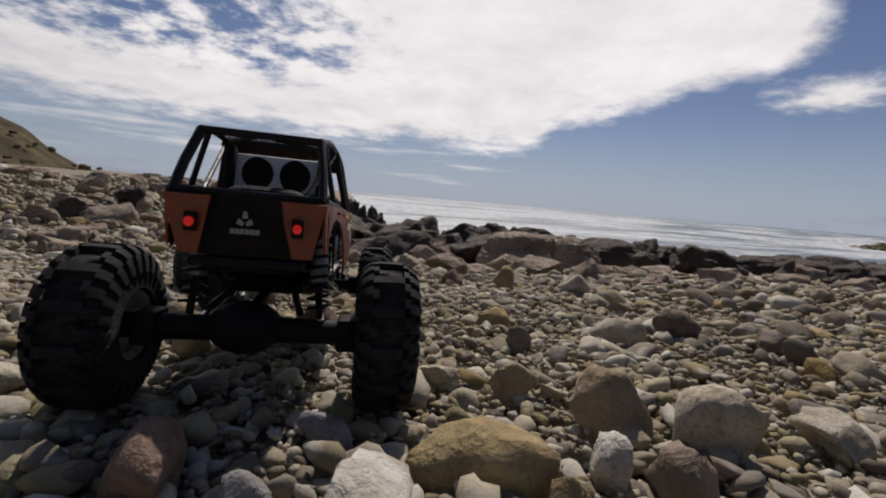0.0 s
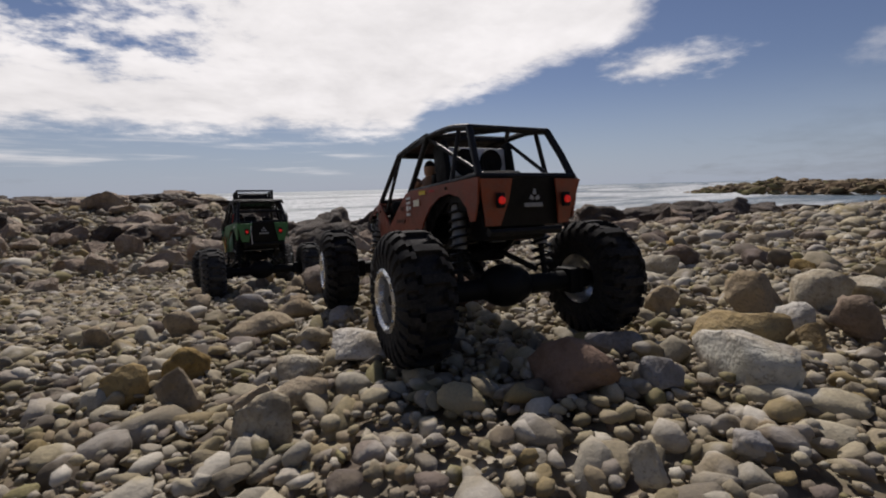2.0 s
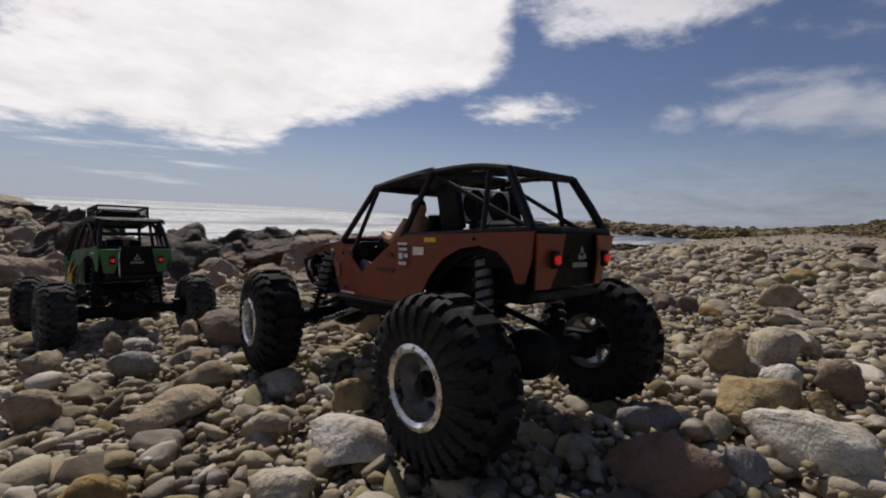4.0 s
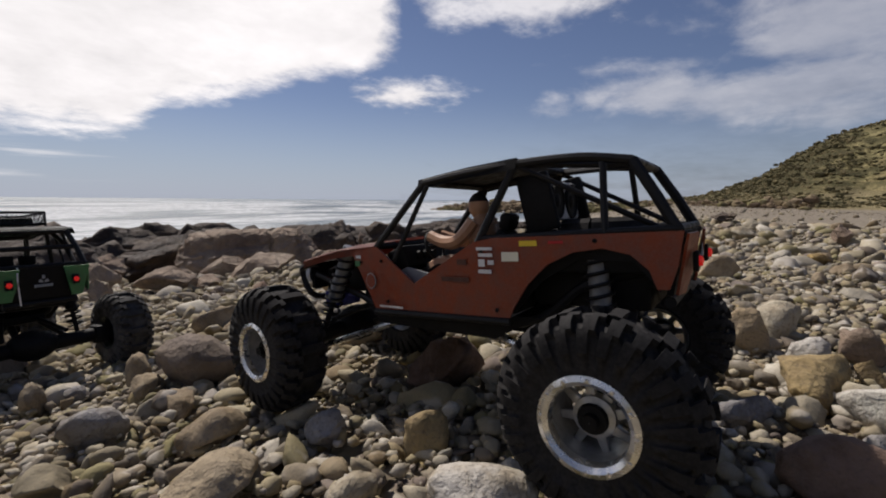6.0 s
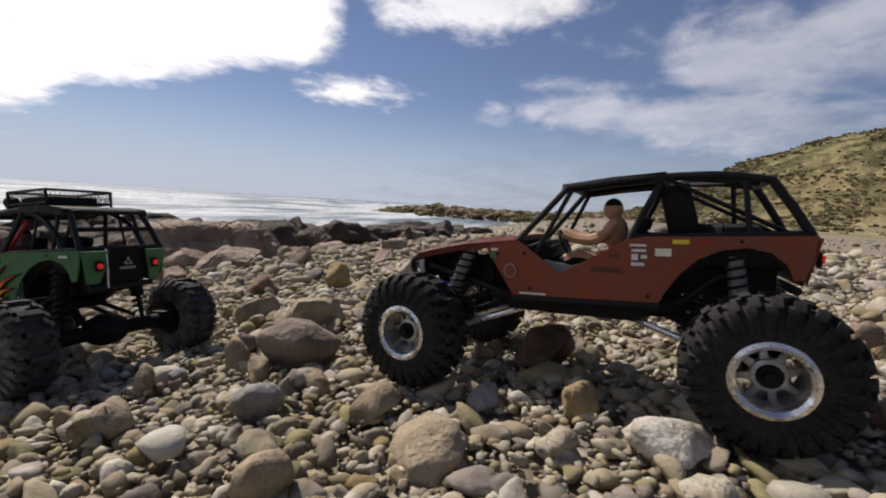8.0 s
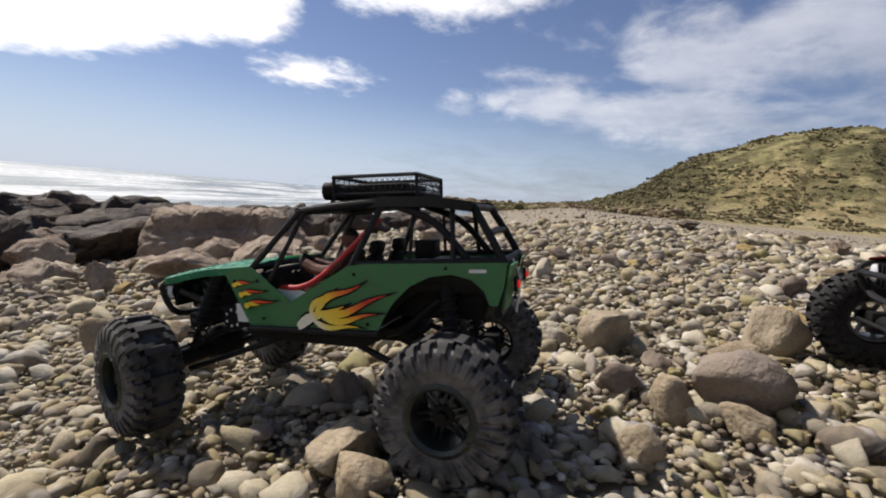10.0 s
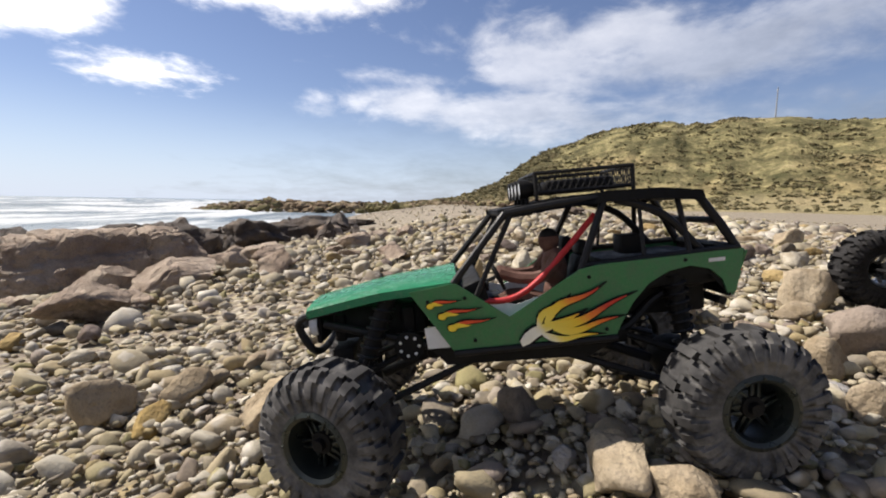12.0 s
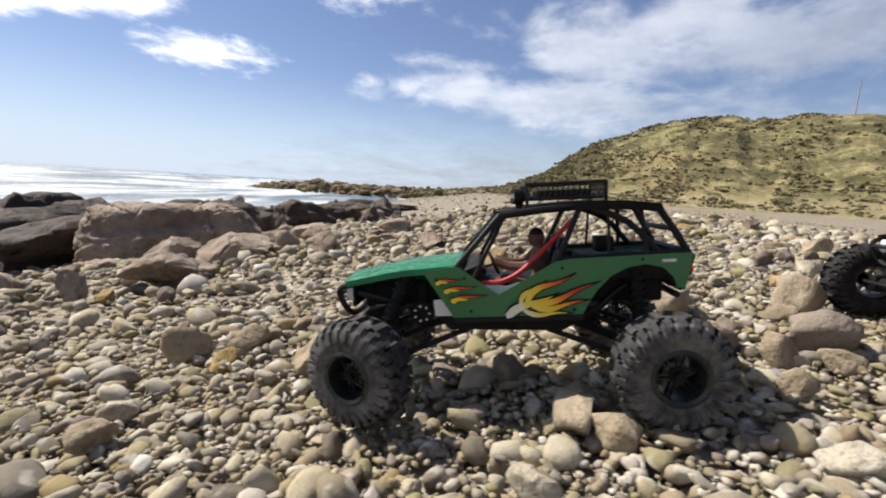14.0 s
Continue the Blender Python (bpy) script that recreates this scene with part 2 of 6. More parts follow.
def sea_build(m, bsdf):
    pos = world_coord(m)
    sepd = m.add("ShaderNodeSeparateXYZ", {0: pos})
    along = m.math("ADD", m.math("MULTIPLY", sepd.outputs[0], 0.966), m.math("MULTIPLY", sepd.outputs[1], 0.259))
    out = m.math("SUBTRACT", m.math("MULTIPLY", sepd.outputs[1], 0.966), m.math("MULTIPLY", sepd.outputs[0], 0.259))
    drawn = m.add("ShaderNodeCombineXYZ", {0: m.math("MULTIPLY", along, 0.035), 1: m.math("MULTIPLY", out, 0.16), 2: 0.0}).outputs[0]
    surf = m.noise(drawn, 1.0, 8, 0.62, distortion=0.6)
    close = m.smooth(out, 240.0, 12.0, 0.0, 0.14)
    # white covers the surf and also paints in the sun's glare on the water
    foam_glare = m.smooth(m.math("ADD", surf, close), 0.535, 0.65)
    lace = m.smooth(m.noise(pos, 1.6, 6, 0.65), 0.40, 0.6, 0.55, 1.0)
    foam_glare = m.math("MULTIPLY", foam_glare, lace)
    m.put(bsdf.inputs["Base Color"], m.mix(foam_glare, (0.10, 0.14, 0.165, 1), (0.66, 0.68, 0.69, 1)))
    m.put(bsdf.inputs["Roughness"], m.math("ADD", 0.34, m.math("MULTIPLY", foam_glare, 0.5)))
    chop = m.math("ADD", m.noise(drawn, 9.0, 5, 0.6), m.math("MULTIPLY", m.noise(pos, 2.2, 5, 0.65), 0.6))
    bump(m, bsdf, chop, 1.0, 0.35)


mat_sea = material("sea_water", sea_build, spec=0.3)


def hill_build(m, bsdf):
    pos = world_coord(m)
    big = m.noise(pos, 0.05, 5, 0.6)
    mid = m.noise(pos, 0.3, 6, 0.65)
    grain = m.noise(pos, 2.2, 5, 0.7)
    col = m.ramp(mid, (0.36, (0.06, 0.06, 0.027)), (0.46, (0.15, 0.132, 0.066)), (0.56, (0.30, 0.26, 0.125)), (0.72, (0.40, 0.335, 0.18)))
    col = m.mix(m.smooth(big, 0.5, 0.66, 0, 0.6), col, (0.36, 0.27, 0.14, 1))
    col = m.mix(m.smooth(m.noise(pos, 0.42, 6, 0.72), 0.47, 0.58, 0, 0.75), col, (0.10, 0.092, 0.044, 1))
    col = m.mix(m.smooth(grain, 0.42, 0.66, 0, 0.6), col, (0.075, 0.068, 0.032, 1))
    # flank towards the sea darkened: brown scrub plus its shade put into the colour
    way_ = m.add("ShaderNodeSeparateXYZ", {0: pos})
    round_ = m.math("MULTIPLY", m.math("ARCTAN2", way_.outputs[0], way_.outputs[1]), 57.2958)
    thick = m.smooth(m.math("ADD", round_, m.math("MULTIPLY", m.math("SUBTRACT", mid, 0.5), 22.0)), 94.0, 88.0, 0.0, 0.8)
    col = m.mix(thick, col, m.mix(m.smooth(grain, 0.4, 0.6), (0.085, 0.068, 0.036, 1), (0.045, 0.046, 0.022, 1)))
    low_ = m.math("ADD", m.add("ShaderNodeSeparateXYZ", {0: pos}).outputs[2], m.math("MULTIPLY", mid, 3.0))
    col = m.mix(m.smooth(low_, 3.4, 2.2, 0.0, 0.5), col, (0.40, 0.33, 0.19, 1))
    m.put(bsdf.inputs["Base Color"], col)
    bump(m, bsdf, m.math("ADD", mid, m.math("MULTIPLY", grain, 0.4)), 0.9, 0.8)


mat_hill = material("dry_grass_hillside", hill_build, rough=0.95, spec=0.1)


def cliff_build(m, bsdf):
    pos = world_coord(m)
    mid = m.noise(pos, 0.3, 6, 0.65)
    grain = m.noise(pos, 2.0, 5, 0.7)
    col = m.ramp(mid, (0.36, (0.045, 0.038, 0.022)), (0.5, (0.09, 0.07, 0.038)), (0.66, (0.16, 0.12, 0.065)))
    col = m.mix(m.smooth(grain, 0.42, 0.66, 0, 0.6), col, (0.05, 0.045, 0.024, 1))
    m.put(bsdf.inputs["Base Color"], col)
    bump(m, bsdf, m.math("ADD", mid, m.math("MULTIPLY", grain, 0.4)), 0.9, 0.8)


mat_cliff = material("brown_scrub_cliff", cliff_build, rough=0.95, spec=0.1)


def shrub_build(m, bsdf):
    pick = m.add("ShaderNodeNewGeometry").outputs["Random Per Island"]
    m.put(bsdf.inputs["Base Color"], m.ramp(pick, (0.0, (0.085, 0.078, 0.042)), (0.5, (0.15, 0.13, 0.07)), (1.0, (0.23, 0.19, 0.105))))


mat_shrub = material("coastal_scrub", shrub_build, rough=0.9, spec=0.1)


def plain(name, rgb, rough=0.5, metal=0.0, wear=0.25, scale=90.0, dust=0.0, dust_rgb=(0.36, 0.31, 0.25), relief=0.0, spec=0.5, clean_from=0.0):
    """A painted, plastic, rubber or metal surface with fine variation and, where given, a coat of dust."""
    def build(m, bsdf):
        pos = obj_coord(m)
        blotch = m.noise(pos, scale, 5, 0.6)
        fine_ = m.noise(pos, scale * 6, 3, 0.6)
        dark = tuple(c * (1 - wear) for c in rgb)
        col = m.mix(m.smooth(blotch, 0.35, 0.7), (*rgb, 1), (*dark, 1))
        if dust:
            amount = dust
            if clean_from:
                # lugs rub clean, the side walls keep their dust
                yz = m.add("ShaderNodeSeparateXYZ", {0: pos})
                rad = m.math("SQRT", m.math("ADD", m.math("MULTIPLY", yz.outputs[1], yz.outputs[1]), m.math("MULTIPLY", yz.outputs[2], yz.outputs[2])))
                amount = m.smooth(rad, clean_from, clean_from + 0.004, dust, dust * 0.28)
            col = m.mix(m.math("MULTIPLY", m.smooth(m.math("ADD", m.math("MULTIPLY", blotch, 0.6), m.math("MULTIPLY", fine_, 0.4)), 0.36, 0.66), amount), col, (*dust_rgb, 1))
        m.put(bsdf.inputs["Base Color"], col)
        m.put(bsdf.inputs["Roughness"], m.smooth(blotch, 0.3, 0.7, max(rough - 0.1, 0.05), min(rough + 0.15, 1.0)))
        if relief:
            bump(m, bsdf, fine_, relief, 0.0006)
    return material(name, build, rough=rough, metal=metal, spec=spec)


mat_orange = plain("orange_paint", (0.225, 0.035, 0.010), 0.42, wear=0.25, dust=0.12)
mat_green = plain("green_paint", (0.025, 0.17, 0.055), 0.4, wear=0.2, dust=0.1)
# the hood is body green; its bright sheen is painted in as paler colour
mat_green_sheen = plain("green_hood_paint_with_sheen", (0.05, 0.34, 0.17), 0.2, wear=0.12, dust=0.05)
mat_black = plain("black_plastic", (0.006, 0.006, 0.0065), 0.6, wear=0.3, dust=0.015, relief=0.2, spec=0.18)
mat_steel = plain("satin_black_tube", (0.008, 0.008, 0.009), 0.5, wear=0.3, dust=0.02, spec=0.25)
mat_rubber = plain("black_rubber", (0.009, 0.0085, 0.0085), 0.85, wear=0.3, scale=60, dust=0.22, dust_rgb=(0.125, 0.115, 0.112), relief=0.4, spec=0.3)
mat_dusty_rubber = plain("dusty_grey_rubber", (0.03, 0.029, 0.029), 0.85, wear=0.15, scale=14, dust=0.8, dust_rgb=(0.20, 0.19, 0.18), relief=0.4, spec=0.3, clean_from=0.0580)
mat_chrome = plain("brushed_aluminium", (0.78, 0.77, 0.75), 0.25, metal=1.0, wear=0.15, dust=0.08)
mat_gunmetal = plain("dull_gunmetal", (0.19, 0.195, 0.205), 0.45, metal=0.35, wear=0.3, dust=0.1)
mat_dull_rim = plain("dull_aluminium", (0.50, 0.50, 0.49), 0.38, metal=0.65, wear=0.3, dust=0.15)
mat_dark_rim = plain("dark_green_black_rim", (0.035, 0.042, 0.038), 0.34, metal=0.55, wear=0.3, dust=0.05)
mat_blue = plain("blue_anodised_metal", (0.03, 0.04, 0.22), 0.35, metal=0.7)
mat_white = plain("white_plastic", (0.72, 0.72, 0.72), 0.5, wear=0.1)
mat_grey = plain("grey_plastic", (0.30, 0.31, 0.32), 0.5, wear=0.15)
mat_red = plain("red_strap", (0.50, 0.018, 0.02), 0.5, wear=0.2)
mat_skin = plain("tan_vinyl", (0.38, 0.205, 0.115), 0.55, wear=0.15)
mat_brown = plain("brown_cloth", (0.11, 0.05, 0.035), 0.85, wear=0.3)
mat_yellow = plain("yellow_decal", (0.85, 0.62, 0.04), 0.4, wear=0.08)
mat_cream = plain("cream_decal", (0.86, 0.83, 0.68), 0.4, wear=0.08)
mat_flame_red = plain("red_orange_decal", (0.72, 0.08, 0.02), 0.4, wear=0.1)


def flame_build(m, bsdf):
    """Sprayed flames: cream at the root, yellow, orange, red at the tips."""
    at = m.add("ShaderNodeSeparateXYZ", {0: obj_coord(m)})
    back = m.math("MULTIPLY", m.math("SUBTRACT", -0.004, at.outputs[1]), 8.4)
    rise = m.math("MULTIPLY", m.math("SUBTRACT", at.outputs[2], 0.130), 8.5)
    run = m.math("ADD", m.math("ADD", back, rise), m.math("MULTIPLY", m.math("SUBTRACT", m.noise(obj_coord(m), 160, 3), 0.5), 0.12))
    m.put(bsdf.inputs["Base Color"], m.ramp(run, (0.13, (0.80, 0.78, 0.68)), (0.25, (0.84, 0.66, 0.10)), (0.50, (0.82, 0.54, 0.03)), (0.66, (0.78, 0.20, 0.02)), (0.86, (0.52, 0.03, 0.015))))


mat_flame = material("airbrushed_flames", flame_build, rough=0.4)
mat_lens = plain("clear_lamp_lens", (0.55, 0.56, 0.58), 0.1)


def glow_build(m, bsdf):
    m.put(bsdf.inputs["Base Color"], (0.5, 0.01, 0.01, 1))
    m.put(bsdf.inputs["Emission Color"], (1.0, 0.03, 0.02, 1))
    m.put(bsdf.inputs["Emission Strength"], 0.3)


mat_tail = material("lit_red_lens", glow_build, rough=0.2)


# ---------------------------------------------------------------- building helpers
def mesh_from(name, verts, faces, mat, smooth=True):
    me = bpy.data.meshes.new(name)
    me.from_pydata([tuple(v) for v in verts], [], [tuple(f) for f in faces])
    me.materials.append(mat)
    if smooth:
        me.polygons.foreach_set("use_smooth", [True] * len(me.polygons))
    me.update()
    return me


def finish(bm, name, mat, smooth=True, angle=35):
    """The bmesh as mesh data, rounded where its faces meet at a small angle."""
    bmesh.ops.recalc_face_normals(bm, faces=bm.faces[:])
    for f in bm.faces:
        f.smooth = smooth
    if smooth:
        for e in bm.edges:
            if len(e.link_faces) == 2 and e.calc_face_angle(0) > radians(angle):
                e.smooth = False
    me = bpy.data.meshes.new(name)
    bm.to_mesh(me)
    bm.free()
    me.materials.append(mat)
    return me


def part(name, bm, mat, parent, label="", smooth=True):
    me = bm if isinstance(bm, bpy.types.Mesh) else finish(bm, name, mat, smooth)
    ob = new(name, me)
    ob.parent = parent
    return tagged(ob, label)


def empty(name, m, label, category, group=""):
    ob = new(name)
    ob.empty_display_size = 0.05
    ob.matrix_world = m
    return tagged(ob, label, category, group)


def add_box(bm, size, m=Matrix(), bevel=0.0, taper=1.0):
    geo = bmesh.ops.create_cube(bm, size=1.0)["verts"]
    for v in geo:
        k = taper if v.co.z > 0 else 1.0
        v.co = Vector((v.co.x * size[0] * k, v.co.y * size[1] * k, v.co.z * size[2]))
    if bevel:
        edges = list({e for v in geo for e in v.link_edges})
        geo = list({v for f in bmesh.ops.bevel(bm, geom=edges, offset=bevel, segments=2, affect="EDGES", profile=0.5)["faces"] for v in f.verts} | {v for v in geo if v.is_valid})
    for v in geo:
        v.co = m @ v.co
    return geo


def add_tube(bm, points, radius, sides=8, caps=True):
    """A round bar along a line of points, mitred at the bends."""
    pts = [Vector(p) for p in points]
    rings = []
    up = Vector((0.013, 0.031, 1.0)).normalized()
    for i, p in enumerate(pts):
        if i == 0:
            d = pts[1] - p
        elif i == len(pts) - 1:
            d = p - pts[i - 1]
        else:
            d = (pts[i + 1] - p).normalized() + (p - pts[i - 1]).normalized()
        d.normalize()
        side = d.cross(up)
        if side.length < 0.05:
            side = d.cross(Vector((1, 0, 0)))
        side.normalize()
        over = side.cross(d)
        r = radius[i] if isinstance(radius, (list, tuple)) else radius
        rings.append([bm.verts.new(p + (side * math.cos(2 * math.pi * k / sides) + over * math.sin(2 * math.pi * k / sides)) * r) for k in range(sides)])
    for a, b in zip(rings, rings[1:]):
        for k in range(sides):
            bm.faces.new((a[k], a[(k + 1) % sides], b[(k + 1) % sides], b[k]))
    if caps:
        bm.faces.new(rings[0][::-1])
        bm.faces.new(rings[-1])


def tube(points, radius, sides=8):
    bm = bmesh.new()
    add_tube(bm, points, radius, sides)
    return bm


def bent(points, steps=6):
    """Catmull-Rom points through the given ones."""
    pts = [Vector(p) for p in points]
    pts = [pts[0]] + pts + [pts[-1]]
    out = []
    for a, b, c, d in zip(pts, pts[1:], pts[2:], pts[3:]):
        for k in range(steps):
            t = k / steps
            out.append(0.5 * (2 * b + (c - a) * t + (2 * a - 5 * b + 4 * c - d) * t * t + (3 * b - a - 3 * c + d) * t ** 3))
    return out + [pts[-1]]


def add_plate(bm, outline, thickness):
    """A plate from an outline of points in space, thickened along its normal."""
    vs = [bm.verts.new(p) for p in outline]
    f = bm.faces.new(vs)
    f.normal_update()
    nrm = f.normal.copy()
    ret = bmesh.ops.extrude_face_region(bm, geom=[f])
    for v in ret["geom"]:
        if isinstance(v, bmesh.types.BMVert):
            v.co += nrm * thickness
    return vs


def box_part(name, size, m, mat, parent, bevel=0.0015, label="", taper=1.0):
    bm = bmesh.new()
    add_box(bm, size, m, bevel, taper)
    return part(name, bm, mat, parent, label)


def add_lathe(bm, profile, sides, m=Matrix(), closed=False):
    """Turns (x, r) points round the x axis."""
    rings = []
    for x, r in profile:
        rings.append([bm.verts.new(m @ Vector((x, r * math.cos(2 * math.pi * k / sides), r * math.sin(2 * math.pi * k / sides)))) for k in range(sides)])
    pairs = list(zip(rings, rings[1:])) + ([(rings[-1], rings[0])] if closed else [])
    for a, b in pairs:
        for k in range(sides):
            bm.faces.new((a[k], a[(k + 1) % sides], b[(k + 1) % sides], b[k]))
    return rings


# ---------------------------------------------------------------- the lie of the beach
SHORE = radians(-15)            # the way down to the water
SEA_LEVEL = -0.80


def seaward(x, y):
    return x * math.sin(SHORE) + y * math.cos(SHORE)


def ground_z(x, y):
    """Height of the shingle: a gentle fall to the water, level behind and along the beach."""
    s = x * np.sin(SHORE) + y * np.cos(SHORE)
    fall = np.where(s > -0.45, -0.078 * s, 0.035 - np.minimum(0.03 * (-s - 0.45), 0.3))
    fall = np.where(s > 0.4, -0.0312 - 0.14 * (s - 0.4), fall)
    fall = np.where(s > 16, -2.215 - 0.02 * (s - 16), fall)
    swell = 0.012 * np.sin(x * 2.3 + 0.7) * np.cos(y * 1.9) + 0.03 * np.sin(x * 0.31 + 1.1) * np.sin(y * 0.27 + 0.4) * np.clip((np.hypot(x, y) - 1.5) / 4, 0, 1)
    near = np.clip((np.hypot(x + 0.3, y - 0.1) - 0.6) / 1.0, 0, 1)
    # along the beach, away from the hill, the shingle stays high and hides the water
    bearing = np.degrees(np.arctan2(x + 0.2, y + 0.4))
    reach = np.hypot(x + 0.2, y + 0.4)
    a = np.clip((-1.0 - bearing) / 10.0, 0, 1)
    b = np.clip((reach - 2.0) / 4.6, 0, 1)
    c = np.clip((bearing + 170.0) / 40.0, 0, 1)
    ridge = a * a * (3 - 2 * a) * b * b * (3 - 2 * b) * c
    crest = 0.09 + 0.035 * np.sin(bearing * 0.42 + 1.0) + 0.02 * np.sin(bearing * 1.3)
    return np.maximum((fall + swell * near) * (1 - ridge) + crest * ridge, -6.0)


def polar_sheet(name, mat, radii, count, height):
    verts, faces = [(0, 0, float(height(0.0, 0.0)))], []
    ang = np.linspace(0, 2 * np.pi, count, endpoint=False)
    for r in radii:
        x, y = r * np.sin(ang), r * np.cos(ang)
        verts += list(zip(x.tolist(), y.tolist(), np.broadcast_to(height(x, y), x.shape).tolist()))
    for k in range(count):
        faces.append((0, 1 + (k + 1) % count, 1 + k))
    for i in range(len(radii) - 1):
        a, b = 1 + i * count, 1 + (i + 1) * count
        for k in range(count):
            j = (k + 1) % count
            faces.append((a + k, a + j, b + j, b + k))
    return new(name, mesh_from(name, verts, faces, mat))


radii = np.concatenate([np.linspace(0.15, 6, 40), np.geomspace(6.3, 60, 40), np.geomspace(70, 4000, 14)])
ground = tagged(polar_sheet("ground", mat_ground, radii, 180, lambda x, y: ground_z(x, y) - 0.012),
                "shingle beach of mixed cream, tan and grey pebbles", "beach", kind="structure")


# the sea: swell that runs in towards the beach
def sea():
    s_rows = np.concatenate([np.linspace(5.5, 60, 110), np.geomspace(61, 300, 60), np.geomspace(330, 4800, 14)])
    verts, faces = [], []
    cols = 120
    for i, s in enumerate(s_rows):
        half = 30 + s * 2.6
        u = np.linspace(-half, half, cols)
        amp = 0.16 * np.clip((s - 6) / 25, 0.05, 1) * np.clip((400 - s) / 200, 0, 1)
        z = SEA_LEVEL + amp * (np.sin(s * 0.45 + 1.4 * np.sin(u * 0.045)) + 0.5 * np.sin(s * 0.95 + u * 0.11) + 0.35 * np.sin(u * 0.4 + s * 0.2))
        x = u * math.cos(SHORE) + s * math.sin(SHORE)
        y = -u * math.sin(SHORE) + s * math.cos(SHORE)
        verts += list(zip(x.tolist(), y.tolist(), z.tolist()))
        if i:
            a, b = (i - 1) * cols, i * cols
            faces += [(a + k, a + k + 1, b + k + 1, b + k) for k in range(cols - 1)]
    return new("water", mesh_from("water", verts, faces, mat_sea))


tagged(sea(), "grey-blue sea with white breaking surf", "sea", kind="structure")


# ---------------------------------------------------------------- stones
def icosphere(level):
    bm = bmesh.new()
    bmesh.ops.create_icosphere(bm, subdivisions=level, radius=1.0)
    v = np.array([p.co[:] for p in bm.verts])
    f = np.array([[p.index for p in q.verts] for q in bm.faces])
    bm.free()
    return v, f


def stone_shapes(level, count, rough, seed, cuts=(4, 9), deep=(0.45, 0.85), hard=0.9):
    """Pebble shapes: balls cut by a few worn planes and pushed about by noise."""
    rng = np.random.default_rng(seed)
    v, f = icosphere(level)
    shapes = []
    for _ in range(count):
        p = v.copy()
        for _ in range(rng.integers(*cuts)):
            nrm = rng.normal(size=3)
            nrm /= np.linalg.norm(nrm)
            d = rng.uniform(*deep)
            over = np.maximum(p @ nrm - d, 0)
            p -= np.outer(over * rng.uniform(hard - 0.13, min(hard + 0.09, 1.0)), nrm)
        off = rng.uniform(0, 50, 3)
        push = np.array([noise.fractal(Vector(q * 1.6 + off), 1.0, 2.0, 3) for q in v])
        p *= (1 + rough * push)[:, None]
        shapes.append(p / np.abs(p).max())
    return shapes, f


def turns(rng, count, lay):
    """Random turns; lay: how flat the stones rest (0 any way up, 1 flat)."""
    yaw = rng.uniform(0, 2 * np.pi, count)
    tip = rng.normal(0, 1, (count, 2)) * (1.1 - lay)
    cz, sz = np.cos(yaw), np.sin(yaw)
    out = np.zeros((count, 3, 3))
    for i in range(count):
        rx, ry = tip[i]
        cx, sx, cy, sy = math.cos(rx), math.sin(rx), math.cos(ry), math.sin(ry)
        zr = np.array([[cz[i], -sz[i], 0], [sz[i], cz[i], 0], [0, 0, 1]])
        out[i] = np.array([[1, 0, 0], [0, cx, -sx], [0, sx, cx]]) @ np.array([[cy, 0, sy], [0, 1, 0], [-sy, 0, cy]]) @ zr
    return out


def scatter(name, shapes, faces, xy, size, sink, mat, seed, lay=0.75):
    """One mesh of many loose stones lying on the beach."""
    rng = np.random.default_rng(seed)
    count = len(xy)
    rot = turns(rng, count, lay)
    dims = np.stack([size * rng.uniform(0.85, 1.25, count), size * rng.uniform(0.6, 0.95, count), size * rng.uniform(0.4, 0.72, count)], 1)
    nv, nf = len(shapes[0]), len(faces)
    verts = np.empty((count, nv, 3), np.float32)
    pick = rng.integers(0, len(shapes), count)
    bank = np.array(shapes)
    # the shingle lies in little heaps and hollows
    heap = np.sin(xy[:, 0] * 47 + 2.1 * np.sin(xy[:, 1] * 19)) * np.sin(xy[:, 1] * 41 + 1.7 * np.sin(xy[:, 0] * 23)) + 0.6 * np.sin(xy[:, 0] * 93 + xy[:, 1] * 61) * np.sin(xy[:, 1] * 88 - xy[:, 0] * 37)
    gz = ground_z(xy[:, 0], xy[:, 1]) + 0.0052 * heap + rng.normal(0, 0.0025, count)
    for lo in range(0, count, 4000):
        hi = min(lo + 4000, count)
        p = bank[pick[lo:hi]] * dims[lo:hi, None, :]
        p = np.einsum("nij,nkj->nki", rot[lo:hi], p)
        p[:, :, 0] += xy[lo:hi, None, 0]
        p[:, :, 1] += xy[lo:hi, None, 1]
        p[:, :, 2] += (gz[lo:hi] + dims[lo:hi, 2] * sink)[:, None]
        verts[lo:hi] = p
    idx = (faces[None] + (np.arange(count) * nv)[:, None, None]).reshape(-1)
    me = bpy.data.meshes.new(name)
    me.vertices.add(count * nv)
    me.vertices.foreach_set("co", verts.reshape(-1))
    me.loops.add(count * nf * 3)
    me.loops.foreach_set("vertex_index", idx.astype(np.int32))
    me.polygons.add(count * nf)
    me.polygons.foreach_set("loop_start", np.arange(0, count * nf * 3, 3, dtype=np.int32))
    me.polygons.foreach_set("use_smooth", np.ones(count * nf, bool))
    me.materials.append(mat)
    me.update(calc_edges=True)
    me.validate()
    return new(name, me)


def jittered(rng, x0, x1, y0, y1, step):
    gx, gy = np.meshgrid(np.arange(x0, x1, step), np.arange(y0, y1, step))
    p = np.stack([gx.ravel(), gy.ravel()], 1)
    return p + rng.uniform(-0.5, 0.5, p.shape) * step


rng = np.random.default_rng(5)
